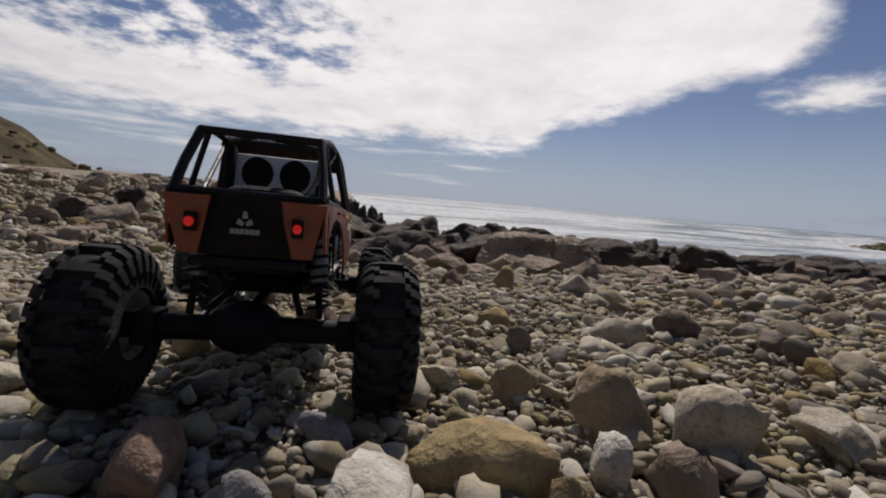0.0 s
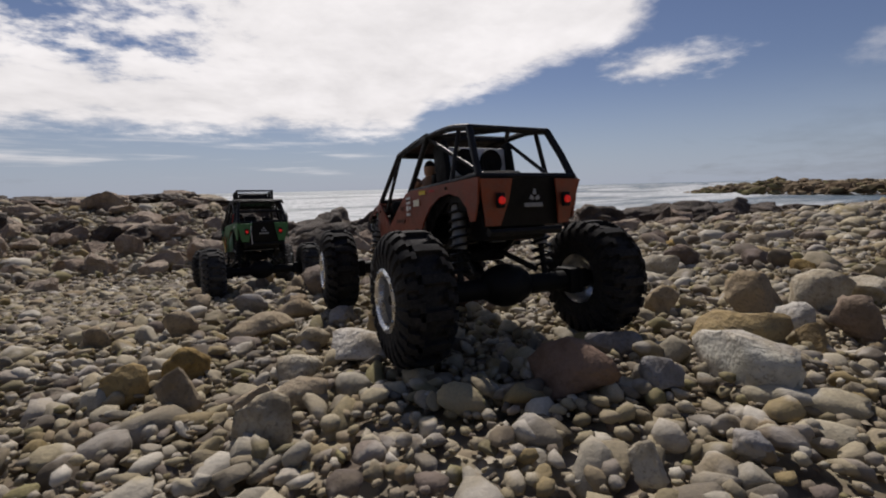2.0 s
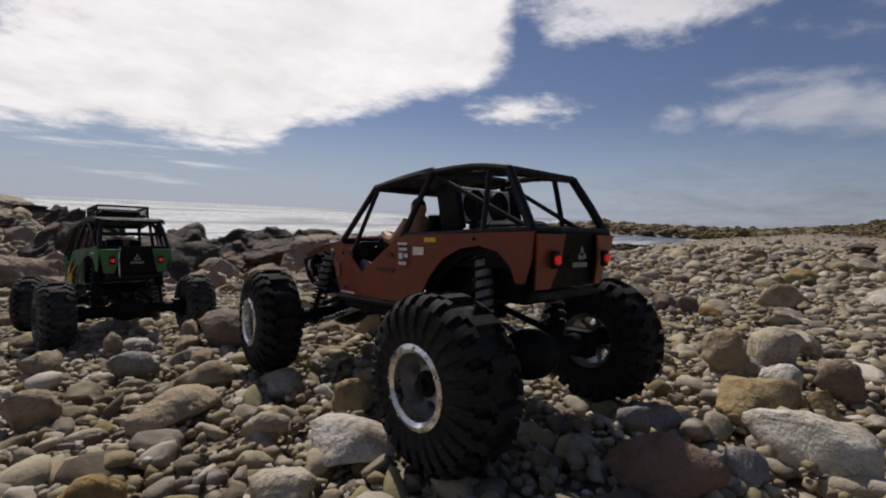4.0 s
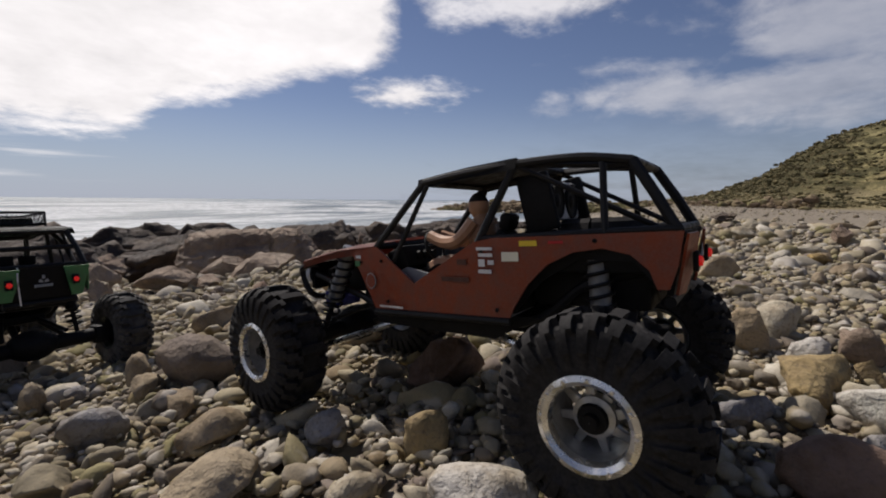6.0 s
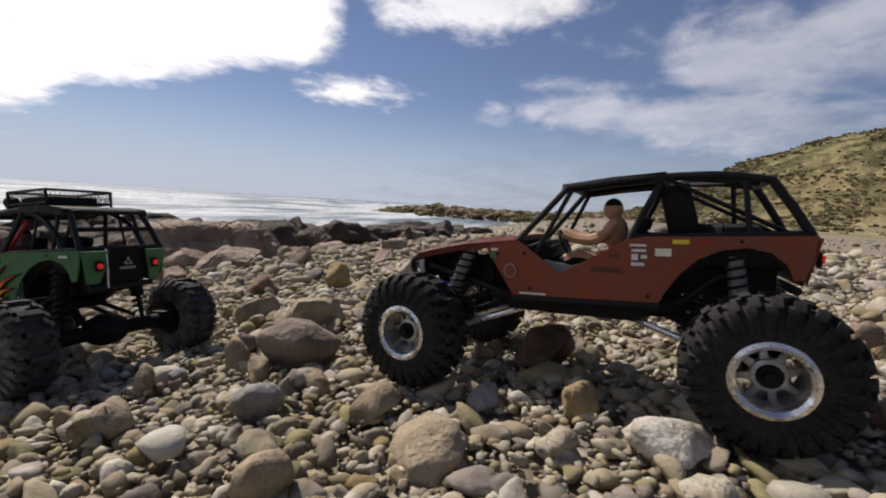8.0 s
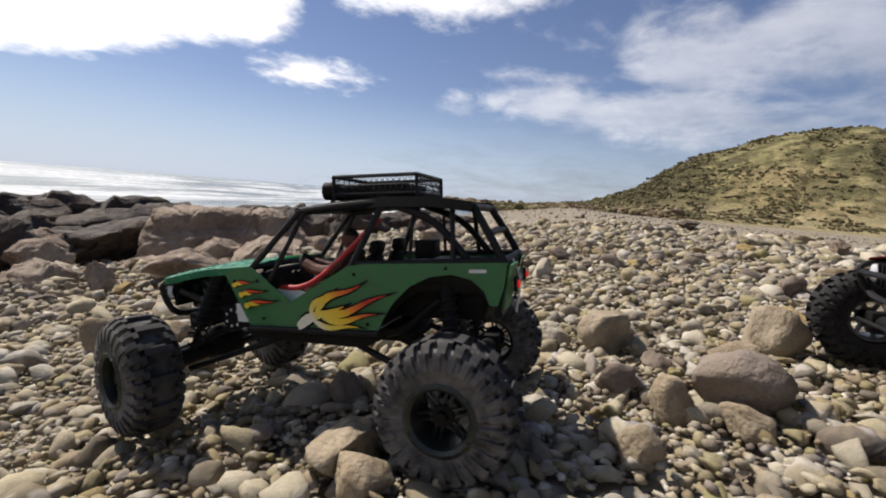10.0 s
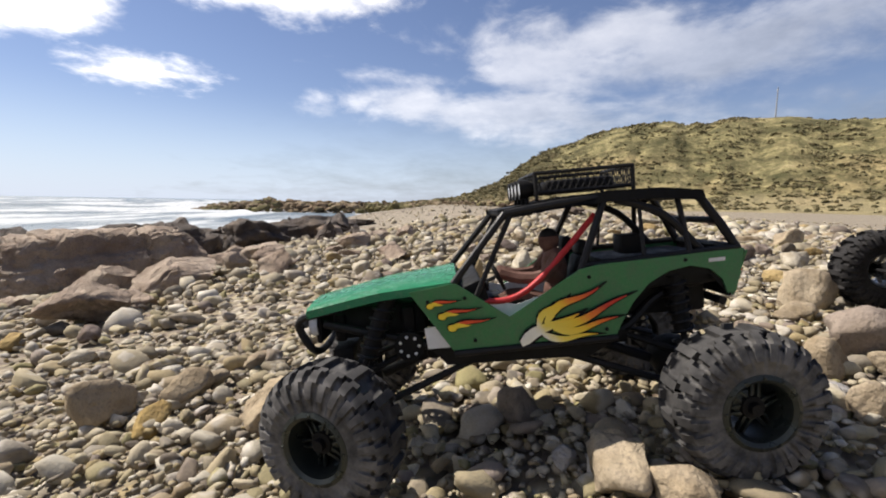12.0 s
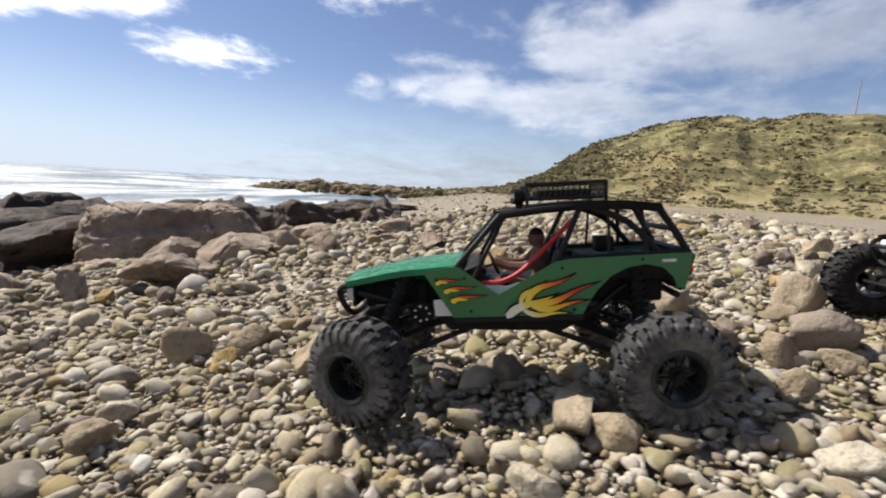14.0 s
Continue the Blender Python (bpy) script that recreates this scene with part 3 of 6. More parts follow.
small_shapes, small_faces = stone_shapes(2, 56, 0.20, 3, (4, 13), (0.40, 0.84), 0.92)
tiny_shapes, tiny_faces = stone_shapes(1, 48, 0.22, 4, (3, 9), (0.44, 0.86), 0.92)

# fine shingle near the camera's way
WAY = ((0.25, -0.25), (-0.1, -0.2), (-0.4, 0.2), (-0.65, 0.5), (-0.8, 0.85))


def from_way(p):
    """Distance of points from the line along which the beach is seen closest."""
    return np.min([np.hypot(p[:, 0] - x, p[:, 1] - y) for x, y in WAY], axis=0)


near = jittered(rng, -2.6, 2.2, -1.6, 2.7, 0.0128)
dist = from_way(near)
near = near[(dist < 1.35) & (rng.uniform(size=len(near)) < np.clip(1.35 - dist * 0.95, 0.2, 1))]
dist = from_way(near)
near_size = np.clip(np.random.default_rng(8).lognormal(math.log(0.0078), 0.48, len(near)), 0.0035, 0.028) * (1 + np.clip(dist - 0.5, 0, 1) * 0.5)
inner = (dist < 0.68) & (near_size > 0.0100)
tagged(scatter("fine_shingle", tiny_shapes, tiny_faces, near[~inner], near_size[~inner], 0.1, mat_pebble, 14),
       "small mixed pebbles and gravel filling the beach", "pebbles", kind="stuff")
tagged(scatter("shingle", small_shapes, small_faces, near[inner], near_size[inner], 0.15, mat_pebble, 11),
       "small cream, tan and grey pebbles packed on the beach", "pebbles", kind="stuff")
grit = jittered(rng, -1.5, 1.0, -1.0, 1.6, 0.0105)
grit = grit[(from_way(grit) < 0.5) & (rng.uniform(size=len(grit)) < 0.55)]
tagged(scatter("gravel", tiny_shapes[:16], tiny_faces, grit, np.random.default_rng(17).lognormal(math.log(0.0042), 0.35, len(grit)), -0.9, mat_pebble, 19),
       "fine gravel and grit between the pebbles", "gravel", kind="stuff")
# larger pebbles among them and further out
mid = jittered(rng, -5, 5.5, -3.4, 5.4, 0.047)
dist = from_way(mid)
mid = mid[(rng.uniform(size=len(mid)) < np.clip(0.22 + dist * 0.36, 0, 1) * np.where(mid[:, 1] < -1.2, 0.4, 1.0) * np.clip((5.3 - dist) / 0.8, 0, 1) * np.where((mid[:, 0] > 2.3) & (mid[:, 1] < 2.2), np.clip(1.1 - (mid[:, 0] - 2.3) * 0.4, 0.32, 1), 1.0))]
mid_dist = from_way(mid)
mid_size = np.clip(np.random.default_rng(9).lognormal(math.log(0.0145), 0.56, len(mid)), 0.006, np.clip(0.026 + 0.03 * mid_dist, 0, 0.06)) * (1 + np.clip(mid_dist - 0.7, 0, 3) * 0.16)
for tag_, keep, shp, fcs in (("cobbles", mid_dist < 1.9, small_shapes, small_faces), ("outer_cobbles", mid_dist >= 1.9, tiny_shapes, tiny_faces)):
    tagged(scatter(tag_, shp, fcs, mid[keep], mid_size[keep], 0.25, mat_pebble, 12), "worn pale and brown cobbles strewn over the shingle", "pebbles", kind="stuff")
far = jittered(rng, -14, 32, -8, 13, 0.34)
dist = np.hypot(far[:, 0], far[:, 1])
bearing = np.degrees(np.arctan2(far[:, 0], far[:, 1]))
far = far[(dist > 3.5) & (seaward(far[:, 0], far[:, 1]) < 8.5) & ((bearing < 46) | (dist < 4.5) | (rng.uniform(size=len(far)) < 0.5))]
tagged(scatter("far_cobbles", tiny_shapes, tiny_faces, far, np.random.default_rng(10).lognormal(math.log(0.05), 0.5, len(far)) * np.where(np.arctan2(far[:, 0], far[:, 1]) > 0.8, 0.48, 1.0), 0.2, mat_pebble, 13),
       "pale cobbles along the far beach", "pebbles", kind="stuff")

# single stones of fist size and more
big_shapes, big_faces = stone_shapes(3, 20, 0.20, 7, (5, 13), (0.42, 0.80), 0.92)
stone_meshes = [mesh_from("stone", s, big_faces.tolist(), mat_stone) for s in big_shapes]
stone_count = 0


def stone(x, y, length, width, height, turn=0.0, tip=0.0, shape=None, mat=None, label="smooth pale stone lying on the shingle", name="beach_stone", sink=0.5):
    """One loose stone of that size, sunk a little into the beach."""
    global stone_count
    stone_count += 1
    k = stone_count % len(stone_meshes) if shape is None else shape
    me = stone_meshes[k]
    if mat:
        me = me.copy()
        me.materials.clear()
        me.materials.append(mat)
    ob = new(name, me)
    z = float(ground_z(np.array(x), np.array(y)))
    ob.matrix_world = pose(x, y, z + height * 0.5 * sink, tip, tip * 0.6, turn) @ Matrix.Diagonal((length / 2, width / 2, height / 2, 1))
    return tagged(ob, label, "stone", "loose stones on the beach")


CARS = ((0.0, 0.0), (-0.34, 0.80))


def clear_of_cars(x, y, gap):
    return all(math.hypot(x - cx, y - cy) > gap for cx, cy in CARS)


r = random.Random(21)
made = 0
TONES = ((None, "worn mixed stone lying on the shingle"), (mat_dark_stone, "grey brown stone lying on the shingle"), (mat_tan_stone, "rough tan stone lying on the shingle"), (mat_pale_stone, "pale cream stone lying on the shingle"), (mat_ochre_stone, "ochre stone lying on the shingle"))
while made < 165:
    az_, d_ = r.uniform(-75, 130), 0.3 + 4.4 * r.random() ** 0.8
    x_, y_ = -0.45 + d_ * math.sin(radians(az_)), 0.15 + d_ * math.cos(radians(az_))
    size_ = r.uniform(0.030, 0.060) * (1 + 0.55 * max(d_ - 0.8, 0))
    if not clear_of_cars(x_, y_, 0.3 + size_ / 2) or (d_ < 0.9 and size_ > 0.07):
        continue
    tone_, say_ = TONES[r.choices(range(5), (5, 3, 3, 2, 1))[0]]
    stone(x_, y_, size_ * r.uniform(1.0, 1.4), size_ * r.uniform(0.7, 1.0), size_ * r.uniform(0.5, 0.8), r.uniform(0, 360), r.uniform(-14, 14), mat=tone_, label=say_)
    made += 1
made = 0
while made < 60:
    x_, y_ = r.uniform(-0.45, 1.7), r.uniform(-0.9, 1.5)
    size_ = r.uniform(0.038, 0.07) * (1 + 0.25 * max(x_, 0))
    if not clear_of_cars(x_, y_, 0.28 + size_ / 2) or (y_ < -0.2 and x_ < 0.5):
        continue
    tone_, say_ = TONES[r.choices(range(5), (4, 4, 4, 3, 2))[0]]
    stone(x_, y_, size_ * r.uniform(1.0, 1.4), size_ * r.uniform(0.7, 1.0), size_ * r.uniform(0.55, 0.85), r.uniform(0, 360), r.uniform(-14, 14), mat=tone_, label=say_)
    made += 1
stone(0.009, -0.316, 0.098, 0.065, 0.065, -71, -2, mat=mat_red_stone, label="red-brown flat stone among the pebbles")
stone(0.150, -0.352, 0.094, 0.070, 0.072, -81, -5, mat=mat_white_stone, label="smooth chalky white stone among the pebbles")
stone(-0.104, -0.032, 0.061, 0.038, 0.050, -24, -3, mat=mat_ochre_stone, label="worn ochre yellow stone among the pebbles")
stone(-0.194, -0.045, 0.046, 0.030, 0.035, -10, -0, mat=mat_pale_stone, label="smooth pale cream stone among the pebbles")
stone(-0.225, 0.157, 0.084, 0.065, 0.050, -13, 2, mat=mat_tan_stone, label="rough tan stone among the pebbles")
stone(-0.300, 0.254, 0.068, 0.044, 0.052, -1, 4, mat=mat_grey_stone, label="smooth blue-grey stone among the pebbles")
stone(0.000, 0.707, 0.106, 0.067, 0.104, -5, 1, mat=mat_tan_stone, label="rough tan stone among the pebbles")
stone(0.226, -0.285, 0.115, 0.075, 0.070, -3, 4, mat=mat_ochre_stone, label="knobbly ochre yellow stone among the pebbles")
stone(0.315, -0.281, 0.048, 0.034, 0.052, -72, 5, mat=mat_white_stone, label="smooth chalky white stone among the pebbles")
stone(0.267, -0.335, 0.039, 0.029, 0.041, -71, -1, mat=mat_ochre_stone, label="worn ochre yellow stone among the pebbles")
stone(0.345, -0.326, 0.065, 0.050, 0.070, -83, 5, mat=mat_red_stone, label="red-brown flat stone among the pebbles")
stone(-0.150, -0.120, 0.100, 0.074, 0.046, -51, -4, mat=mat_white_stone, label="smooth chalky white stone among the pebbles")
stone(0.025, 0.056, 0.105, 0.069, 0.089, -35, -1, mat=mat_red_stone, label="red-brown flat stone among the pebbles")
stone(0.029, 0.541, 0.133, 0.097, 0.123, -24, 0, mat=mat_tan_stone, label="rough tan stone among the pebbles")
stone(0.959, -0.060, 0.114, 0.083, 0.091, -68, 2, mat=mat_tan_stone, label="rough tan stone among the pebbles")
stone(-0.469, 0.658, 0.078, 0.061, 0.051, -84, 6, mat=mat_tan_stone, label="rough tan stone among the pebbles")
stone(-0.406, 0.708, 0.061, 0.045, 0.050, -93, 4, mat=mat_tan_stone, label="rough tan stone among the pebbles")
stone(-0.239, 1.353, 0.090, 0.070, 0.076, -38, 3, mat=mat_tan_stone, label="rough tan stone among the pebbles")
stone(-0.214, 0.439, 0.065, 0.043, 0.065, -103, 1, mat=mat_tan_stone, label="rough tan stone among the pebbles")
stone(-0.285, 0.460, 0.041, 0.028, 0.031, -123, 4, mat=mat_grey_stone, label="smooth blue-grey stone among the pebbles")
stone(-0.413, 0.752, 0.032, 0.025, 0.029, -88, 4, mat=mat_grey_stone, label="smooth blue-grey stone among the pebbles")
stone(-0.222, 0.365, 0.057, 0.037, 0.050, -119, 3, mat=mat_tan_stone, label="rough tan stone among the pebbles")
stone(-0.215, -0.160, 0.063, 0.049, 0.035, -21, 1, mat=mat_pale_stone, label="smooth pale cream stone among the pebbles")
stone(-0.320, -0.119, 0.047, 0.029, 0.052, 12, -2, mat=mat_ochre_stone, label="worn ochre yellow stone among the pebbles")
stone(-0.270, 0.053, 0.113, 0.088, 0.052, 11, 0, mat=mat_tan_stone, label="rough tan stone among the pebbles")
stone(-0.383, 0.119, 0.054, 0.036, 0.056, -0, 1, mat=mat_tan_stone, label="rough tan stone among the pebbles")
stone(0.107, -0.245, 0.060, 0.038, 0.044, -40, -2, mat=mat_grey_stone, label="smooth blue-grey stone among the pebbles")
stone(-0.206, -0.223, 0.059, 0.047, 0.038, 1, -1, mat=mat_tan_stone, label="rough tan stone among the pebbles")
stone(-0.373, -0.133, 0.048, 0.033, 0.046, 16, 2, mat=mat_ochre_stone, label="worn ochre yellow stone among the pebbles")
stone(-0.311, -0.189, 0.047, 0.034, 0.052, 10, 1, mat=mat_tan_stone, label="rough tan stone among the pebbles")
stone(-0.487, 0.111, 0.047, 0.034, 0.052, 17, 3, mat=mat_tan_stone, label="rough tan stone among the pebbles")
stone(-0.337, 1.424, 0.109, 0.074, 0.097, -41, 0, mat=mat_tan_stone, label="rough tan stone among the pebbles")
stone(-0.337, 1.123, 0.094, 0.068, 0.100, -84, -1, mat=mat_tan_stone, label="rough tan stone among the pebbles")
stone(-0.562, 0.734, 0.061, 0.038, 0.046, -110, 2, mat=mat_pale_stone, label="smooth pale cream stone among the pebbles")
stone(-0.537, 1.319, 0.069, 0.051, 0.040, -50, 2, mat=mat_pale_stone, label="smooth pale cream stone among the pebbles")
stone(-0.617, 1.573, 0.058, 0.039, 0.055, -25, 3, mat=mat_tan_stone, label="rough tan stone among the pebbles")
stone(0.487, 0.995, 0.140, 0.087, 0.139, -98, 2, mat=mat_ochre_stone, label="worn ochre yellow stone among the pebbles")
stone(0.320, 1.171, 0.120, 0.095, 0.115, -86, -1, mat=mat_red_stone, label="red-brown flat stone among the pebbles")
stone(0.333, -0.216, 0.089, 0.065, 0.084, -30, -2, mat=mat_tan_stone, label="rough tan stone among the pebbles")
stone(0.417, -0.243, 0.080, 0.054, 0.088, -41, 1, mat=mat_pale_stone, label="smooth pale cream stone among the pebbles")
stone(0.276, -0.139, 0.063, 0.042, 0.055, -17, 3, mat=mat_tan_stone, label="rough tan stone among the pebbles")
stone(0.198, -0.103, 0.052, 0.033, 0.043, -2, 3, mat=mat_pale_stone, label="smooth pale cream stone among the pebbles")
stone(0.324, 0.061, 0.050, 0.033, 0.052, -22, -1, mat=mat_dark_stone, label="grey brown stone among the pebbles")
stone(0.647, 0.191, 0.081, 0.060, 0.070, -42, -2, mat=mat_dark_stone, label="grey brown stone among the pebbles")
stone(0.693, 0.855, 0.120, 0.082, 0.103, -12, -1, mat=mat_pale_stone, label="smooth pale cream stone among the pebbles")
stone(0.741, 0.035, 0.050, 0.039, 0.055, -51, -2, label="worn mixed stone lying on the shingle")
stone(-0.246, -0.231, 0.035, 0.023, 0.038, 41, 4, mat=mat_tan_stone, label="rough tan stone among the pebbles")
stone(0.518, 0.130, 0.100, 0.077, 0.083, -33, 4, mat=mat_pale_stone, label="smooth pale cream stone among the pebbles")
stone(-0.235, -0.290, 0.048, 0.031, 0.053, 2, 4, mat=mat_pale_stone, label="smooth pale cream stone among the pebbles")
stone(-0.020, -0.433, 0.028, 0.022, 0.031, -52, -6, mat=mat_pale_stone, label="smooth pale cream stone among the pebbles")
stone(0.048, -0.440, 0.033, 0.026, 0.027, -45, 6, mat=mat_grey_stone, label="smooth blue-grey stone among the pebbles")
stone(0.076, -0.337, 0.044, 0.035, 0.038, -34, -3, mat=mat_grey_stone, label="smooth blue-grey stone among the pebbles")
stone(-0.405, 0.360, 0.078, 0.059, 0.058, -91, 2, mat=mat_tan_stone, label="rough tan stone among the pebbles")
stone(-0.212, 0.262, 0.068, 0.046, 0.048, -108, -3, mat=mat_tan_stone, label="rough tan stone among the pebbles")
stone(-0.161, 0.500, 0.063, 0.046, 0.057, -89, 4, mat=mat_dark_stone, label="grey brown stone among the pebbles")
stone(-0.334, 0.551, 0.035, 0.028, 0.039, -71, 5, mat=mat_grey_stone, label="smooth blue-grey stone among the pebbles")
stone(-0.149, 0.058, 0.064, 0.040, 0.045, -27, -4, mat=mat_grey_stone, label="smooth blue-grey stone among the pebbles")
stone(-0.472, 0.460, 0.061, 0.045, 0.049, -117, -1, mat=mat_pale_stone, label="smooth pale cream stone among the pebbles")
stone(-0.325, 0.809, 0.066, 0.052, 0.057, -78, -2, mat=mat_dark_stone, label="grey brown stone among the pebbles")
stone(-0.603, 1.269, 0.068, 0.053, 0.057, -33, 3, mat=mat_tan_stone, label="rough tan stone among the pebbles")
stone(-0.329, 0.452, 0.054, 0.037, 0.056, -120, 0, mat=mat_tan_stone, label="rough tan stone among the pebbles")
stone(-0.440, 0.707, 0.098, 0.075, 0.066, 20, 3, mat=mat_tan_stone, label="rough tan stone lying beside the green crawler")
stone(0.096, 0.309, 0.113, 0.086, 0.104, -117, 4, mat=mat_tan_stone, label="rough tan stone among the pebbles")
stone(-0.165, 0.362, 0.125, 0.092, 0.092, -63, 4, mat=mat_dark_stone, label="hollowed grey brown boulder among the pebbles")


# ---------------------------------------------------------------- rocks and boulders
def rock_mesh(name, seed, mat, level=4, rough=0.16, grain=0.05, cuts=(14, 24), deep=(0.40, 0.72), cracks=0):
    """A broken rock: flat worn faces, soft edges, a pitted skin and a few cracks."""
    shapes, faces = stone_shapes(level, 1, rough, seed, cuts, deep, 0.99)
    p = shapes[0]
    g = np.random.default_rng(seed)
    off = Vector((seed * 3.1, seed * 1.7, seed * 0.9))
    push = np.array([grain * noise.fractal(Vector(q * 3.5) + off, 0.9, 2.0, 5) + grain * 0.5 * noise.fractal(Vector(q * 11) + off, 0.8, 2.0, 3) for q in p])
    for _ in range(cracks):
        nrm = g.normal(size=3) * (1, 0.6, 0.35)
        nrm /= np.linalg.norm(nrm)
        wob = np.array([noise.noise(Vector(q * 2.2) + off) for q in p])
        d = np.abs(p @ nrm - g.uniform(-0.5, 0.5) - 0.10 * wob)
        push -= 0.09 * np.clip(1 - d / 0.045, 0, 1)
    p = p * (1 + push)[:, None]
    return mesh_from(name, p, faces.tolist(), mat)


def block_mesh(name, seed, mat, cracks, power=6.0):
    """A squared boulder with rounded corners, a pitted skin and deep cracks across it."""
    bm = bmesh.new()
    bmesh.ops.create_cube(bm, size=2.0)
    bmesh.ops.subdivide_edges(bm, edges=bm.edges[:], cuts=55, use_grid_fill=True)
    off = Vector((seed, seed * 0.37, seed * 1.9))
    for v in bm.verts:
        p = v.co.copy()
        q = (abs(p.x) ** power + abs(p.y) ** power + abs(p.z) ** power) ** (1 / power)
        p /= q
        # the top leans back and the ends are not square
        p.y += 0.16 * p.z
        # its upper bed is set back from the lower one
        bed = p.z - 0.30 - 0.10 * p.x + 0.12 * noise.noise(Vector((p.x * 3.1, 0.0, seed)))
        if p.y < 0.3:
            t = min(max(bed / 0.16, 0.0), 1.0)
            p.y += 0.30 * t * t * (3 - 2 * t) * min((0.3 - p.y) / 0.8, 1.0) * (1.0 if p.x < 0.36 else 0.25)
            p.y += 0.10 * math.exp(-(bed / 0.05) ** 2) * (1.0 if p.x < 0.36 else 0.0)
        p.x *= 1 - 0.10 * p.z
        p.z *= 1 - 0.12 * p.x - 0.10 * noise.noise(Vector((p.x * 1.6, p.y, 0)) + off)
        swell = 0.12 * noise.fractal(Vector((p.x * 2.6, p.y * 0.9, p.z * 0.7)) + off, 1.0, 2.0, 3)
        skin = 0.055 * noise.fractal(Vector((p.x * 9, p.y * 5, p.z * 4)) + off, 0.8, 2.0, 5)
        p *= 1 + swell + skin
        for at_, lean, depth in cracks:
            d = abs(p.x - at_ - lean * p.z - 0.10 * noise.noise(p * 2.6 + off))
            p *= 1 - depth * max(0.0, 1 - d / 0.055) ** 0.7
        v.co = p
    return finish(bm, name, mat, angle=80)


rock_bank = [rock_mesh("boulder", 40 + k, mat_rock, 4, cracks=k % 3) for k in range(8)]
near_bank = [rock_mesh("boulder", 140 + k, mat_rock, 5, 0.14, 0.06, (9, 15), (0.38, 0.7), 1 + k % 2) for k in range(4)]
dark_bank = [rock_mesh("shore_rock", 60 + k, mat_wet_rock, 4, 0.30, 0.10, (10, 18), (0.45, 0.8), 3) for k in range(8)]


def cap_height(x, y, height):
    """Keep a shore rock below the line that the water and the sky beyond it leave free."""
    dx, dy = x + 0.3, y + 0.4
    angle = float(np.interp(math.degrees(math.atan2(dx, dy)), (-40, -25, -17, -8, -1.6, 5, 26, 45, 53, 63), (-0.9, -0.4, -0.4, -1.3, -2.2, -3.3, -3.2, -3.6, -2.9, -3.2)))
    room = 0.26 + math.hypot(dx, dy) * math.tan(radians(angle)) - float(ground_z(np.array(x), np.array(y)))
    return min(height, max(room, 0.05) / 0.65)


def boulder(x, y, length, width, height, turn=0, k=0, dark=False, sink=0.35, label="", tip=0, lean=0):
    ob = new("shore_rock" if dark else "boulder", (dark_bank if dark else rock_bank)[k % len(dark_bank if dark else rock_bank)])
    z = float(ground_z(np.array(x), np.array(y)))
    ob.matrix_world = pose(x, y, z + height * 0.5 * sink, lean, tip, turn) @ Matrix.Diagonal((length / 2, width / 2, height / 2, 1))
    return tagged(ob, label or ("dark wet rock at the water's edge" if dark else "pale tan boulder resting on the shingle"), "rock", "shore rocks" if dark else "boulders")


# the long boulder with its slabs; u runs along it, v towards the cars
LONG_X, LONG_Y, LONG_TURN = 1.24, 3.26, -27.0

long_boulder = new("boulder", block_mesh("boulder", 4.2, mat_rock, ((0.36, 0.05, 0.15), (-0.38, -0.25, 0.07), (-0.02, 0.3, 0.05), (-0.68, 0.2, 0.06))))
long_boulder.matrix_world = pose(LONG_X, LONG_Y, float(ground_z(np.array(LONG_X), np.array(LONG_Y))) + 0.12, 0, -4, LONG_TURN) @ Matrix.Diagonal((0.50, 0.21, 0.215, 1))
tagged(long_boulder, "long cracked brown and pink boulder on the shingle", "rock", "boulders")
for x_, y_, bl, bw, bh, bt, tp, bk, say_ in ((0.85, 2.86, 0.42, 0.22, 0.23, -30, 0, 1, "brown angular block against the long boulder"),
                                             (0.99, 2.52, 0.58, 0.38, 0.28, -22, -11, 2, "pale wedge-shaped slab leaning before the long boulder"),
                                             (0.42, 2.32, 0.40, 0.28, 0.21, -20, 0, 0, "low pale ledge of rock in the shingle"),
                                             (0.10, 2.42, 0.14, 0.11, 0.18, 60, 0, 5, ""), (1.50, 2.58, 0.24, 0.18, 0.16, -50, 0, 3, "dark rounded boulder beside the long boulder"),
                                             (0.46, 3.85, 0.46, 0.34, 0.38, -14, 0, 4, "pale smooth boulder beside the long boulder"), (0.30, 3.42, 0.44, 0.30, 0.28, 10, 0, 3, ""), (0.12, 2.95, 0.36, 0.26, 0.22, 35, 0, 6, ""),
                                             (1.80, 2.58, 0.30, 0.22, 0.20, 40, 0, 6, ""), (-0.25, 2.70, 0.30, 0.24, 0.20, 15, 0, 7, ""), (-0.45, 2.30, 0.26, 0.20, 0.16, 80, 0, 2, "")):
    block = boulder(x_, y_, bl, bw, bh, bt, bk, sink=0.4, label=say_, tip=tp)
    block.data = near_bank[bk % 4]
boulder(-0.80, 2.95, 0.5, 0.34, 0.28, 15, 3)
boulder(2.05, 2.80, 0.4, 0.3, 0.26, 40, 1)
for i in range(78):
    az_ = -38 + i * 1.27 + r.uniform(-1, 1)
    s_ = 3.3 + r.random() ** 1.3 * 3.0
    d_ = s_ / max(math.cos(radians(az_ + 15)), 0.32)
    if d_ > 12:
        continue
    w_ = r.uniform(0.45, 1.0) * (0.7 + 0.12 * d_) * (0.42 if az_ < -3 else 1.0)
    x_, y_ = d_ * math.sin(radians(az_)) - 0.2, d_ * math.cos(radians(az_))
    boulder(x_, y_, w_, w_ * r.uniform(0.6, 0.9), cap_height(x_, y_, w_ * r.uniform(0.44, 0.68)), r.uniform(0, 360), r.randrange(8), az_ > -3 or i % 3 == 0, 0.3)
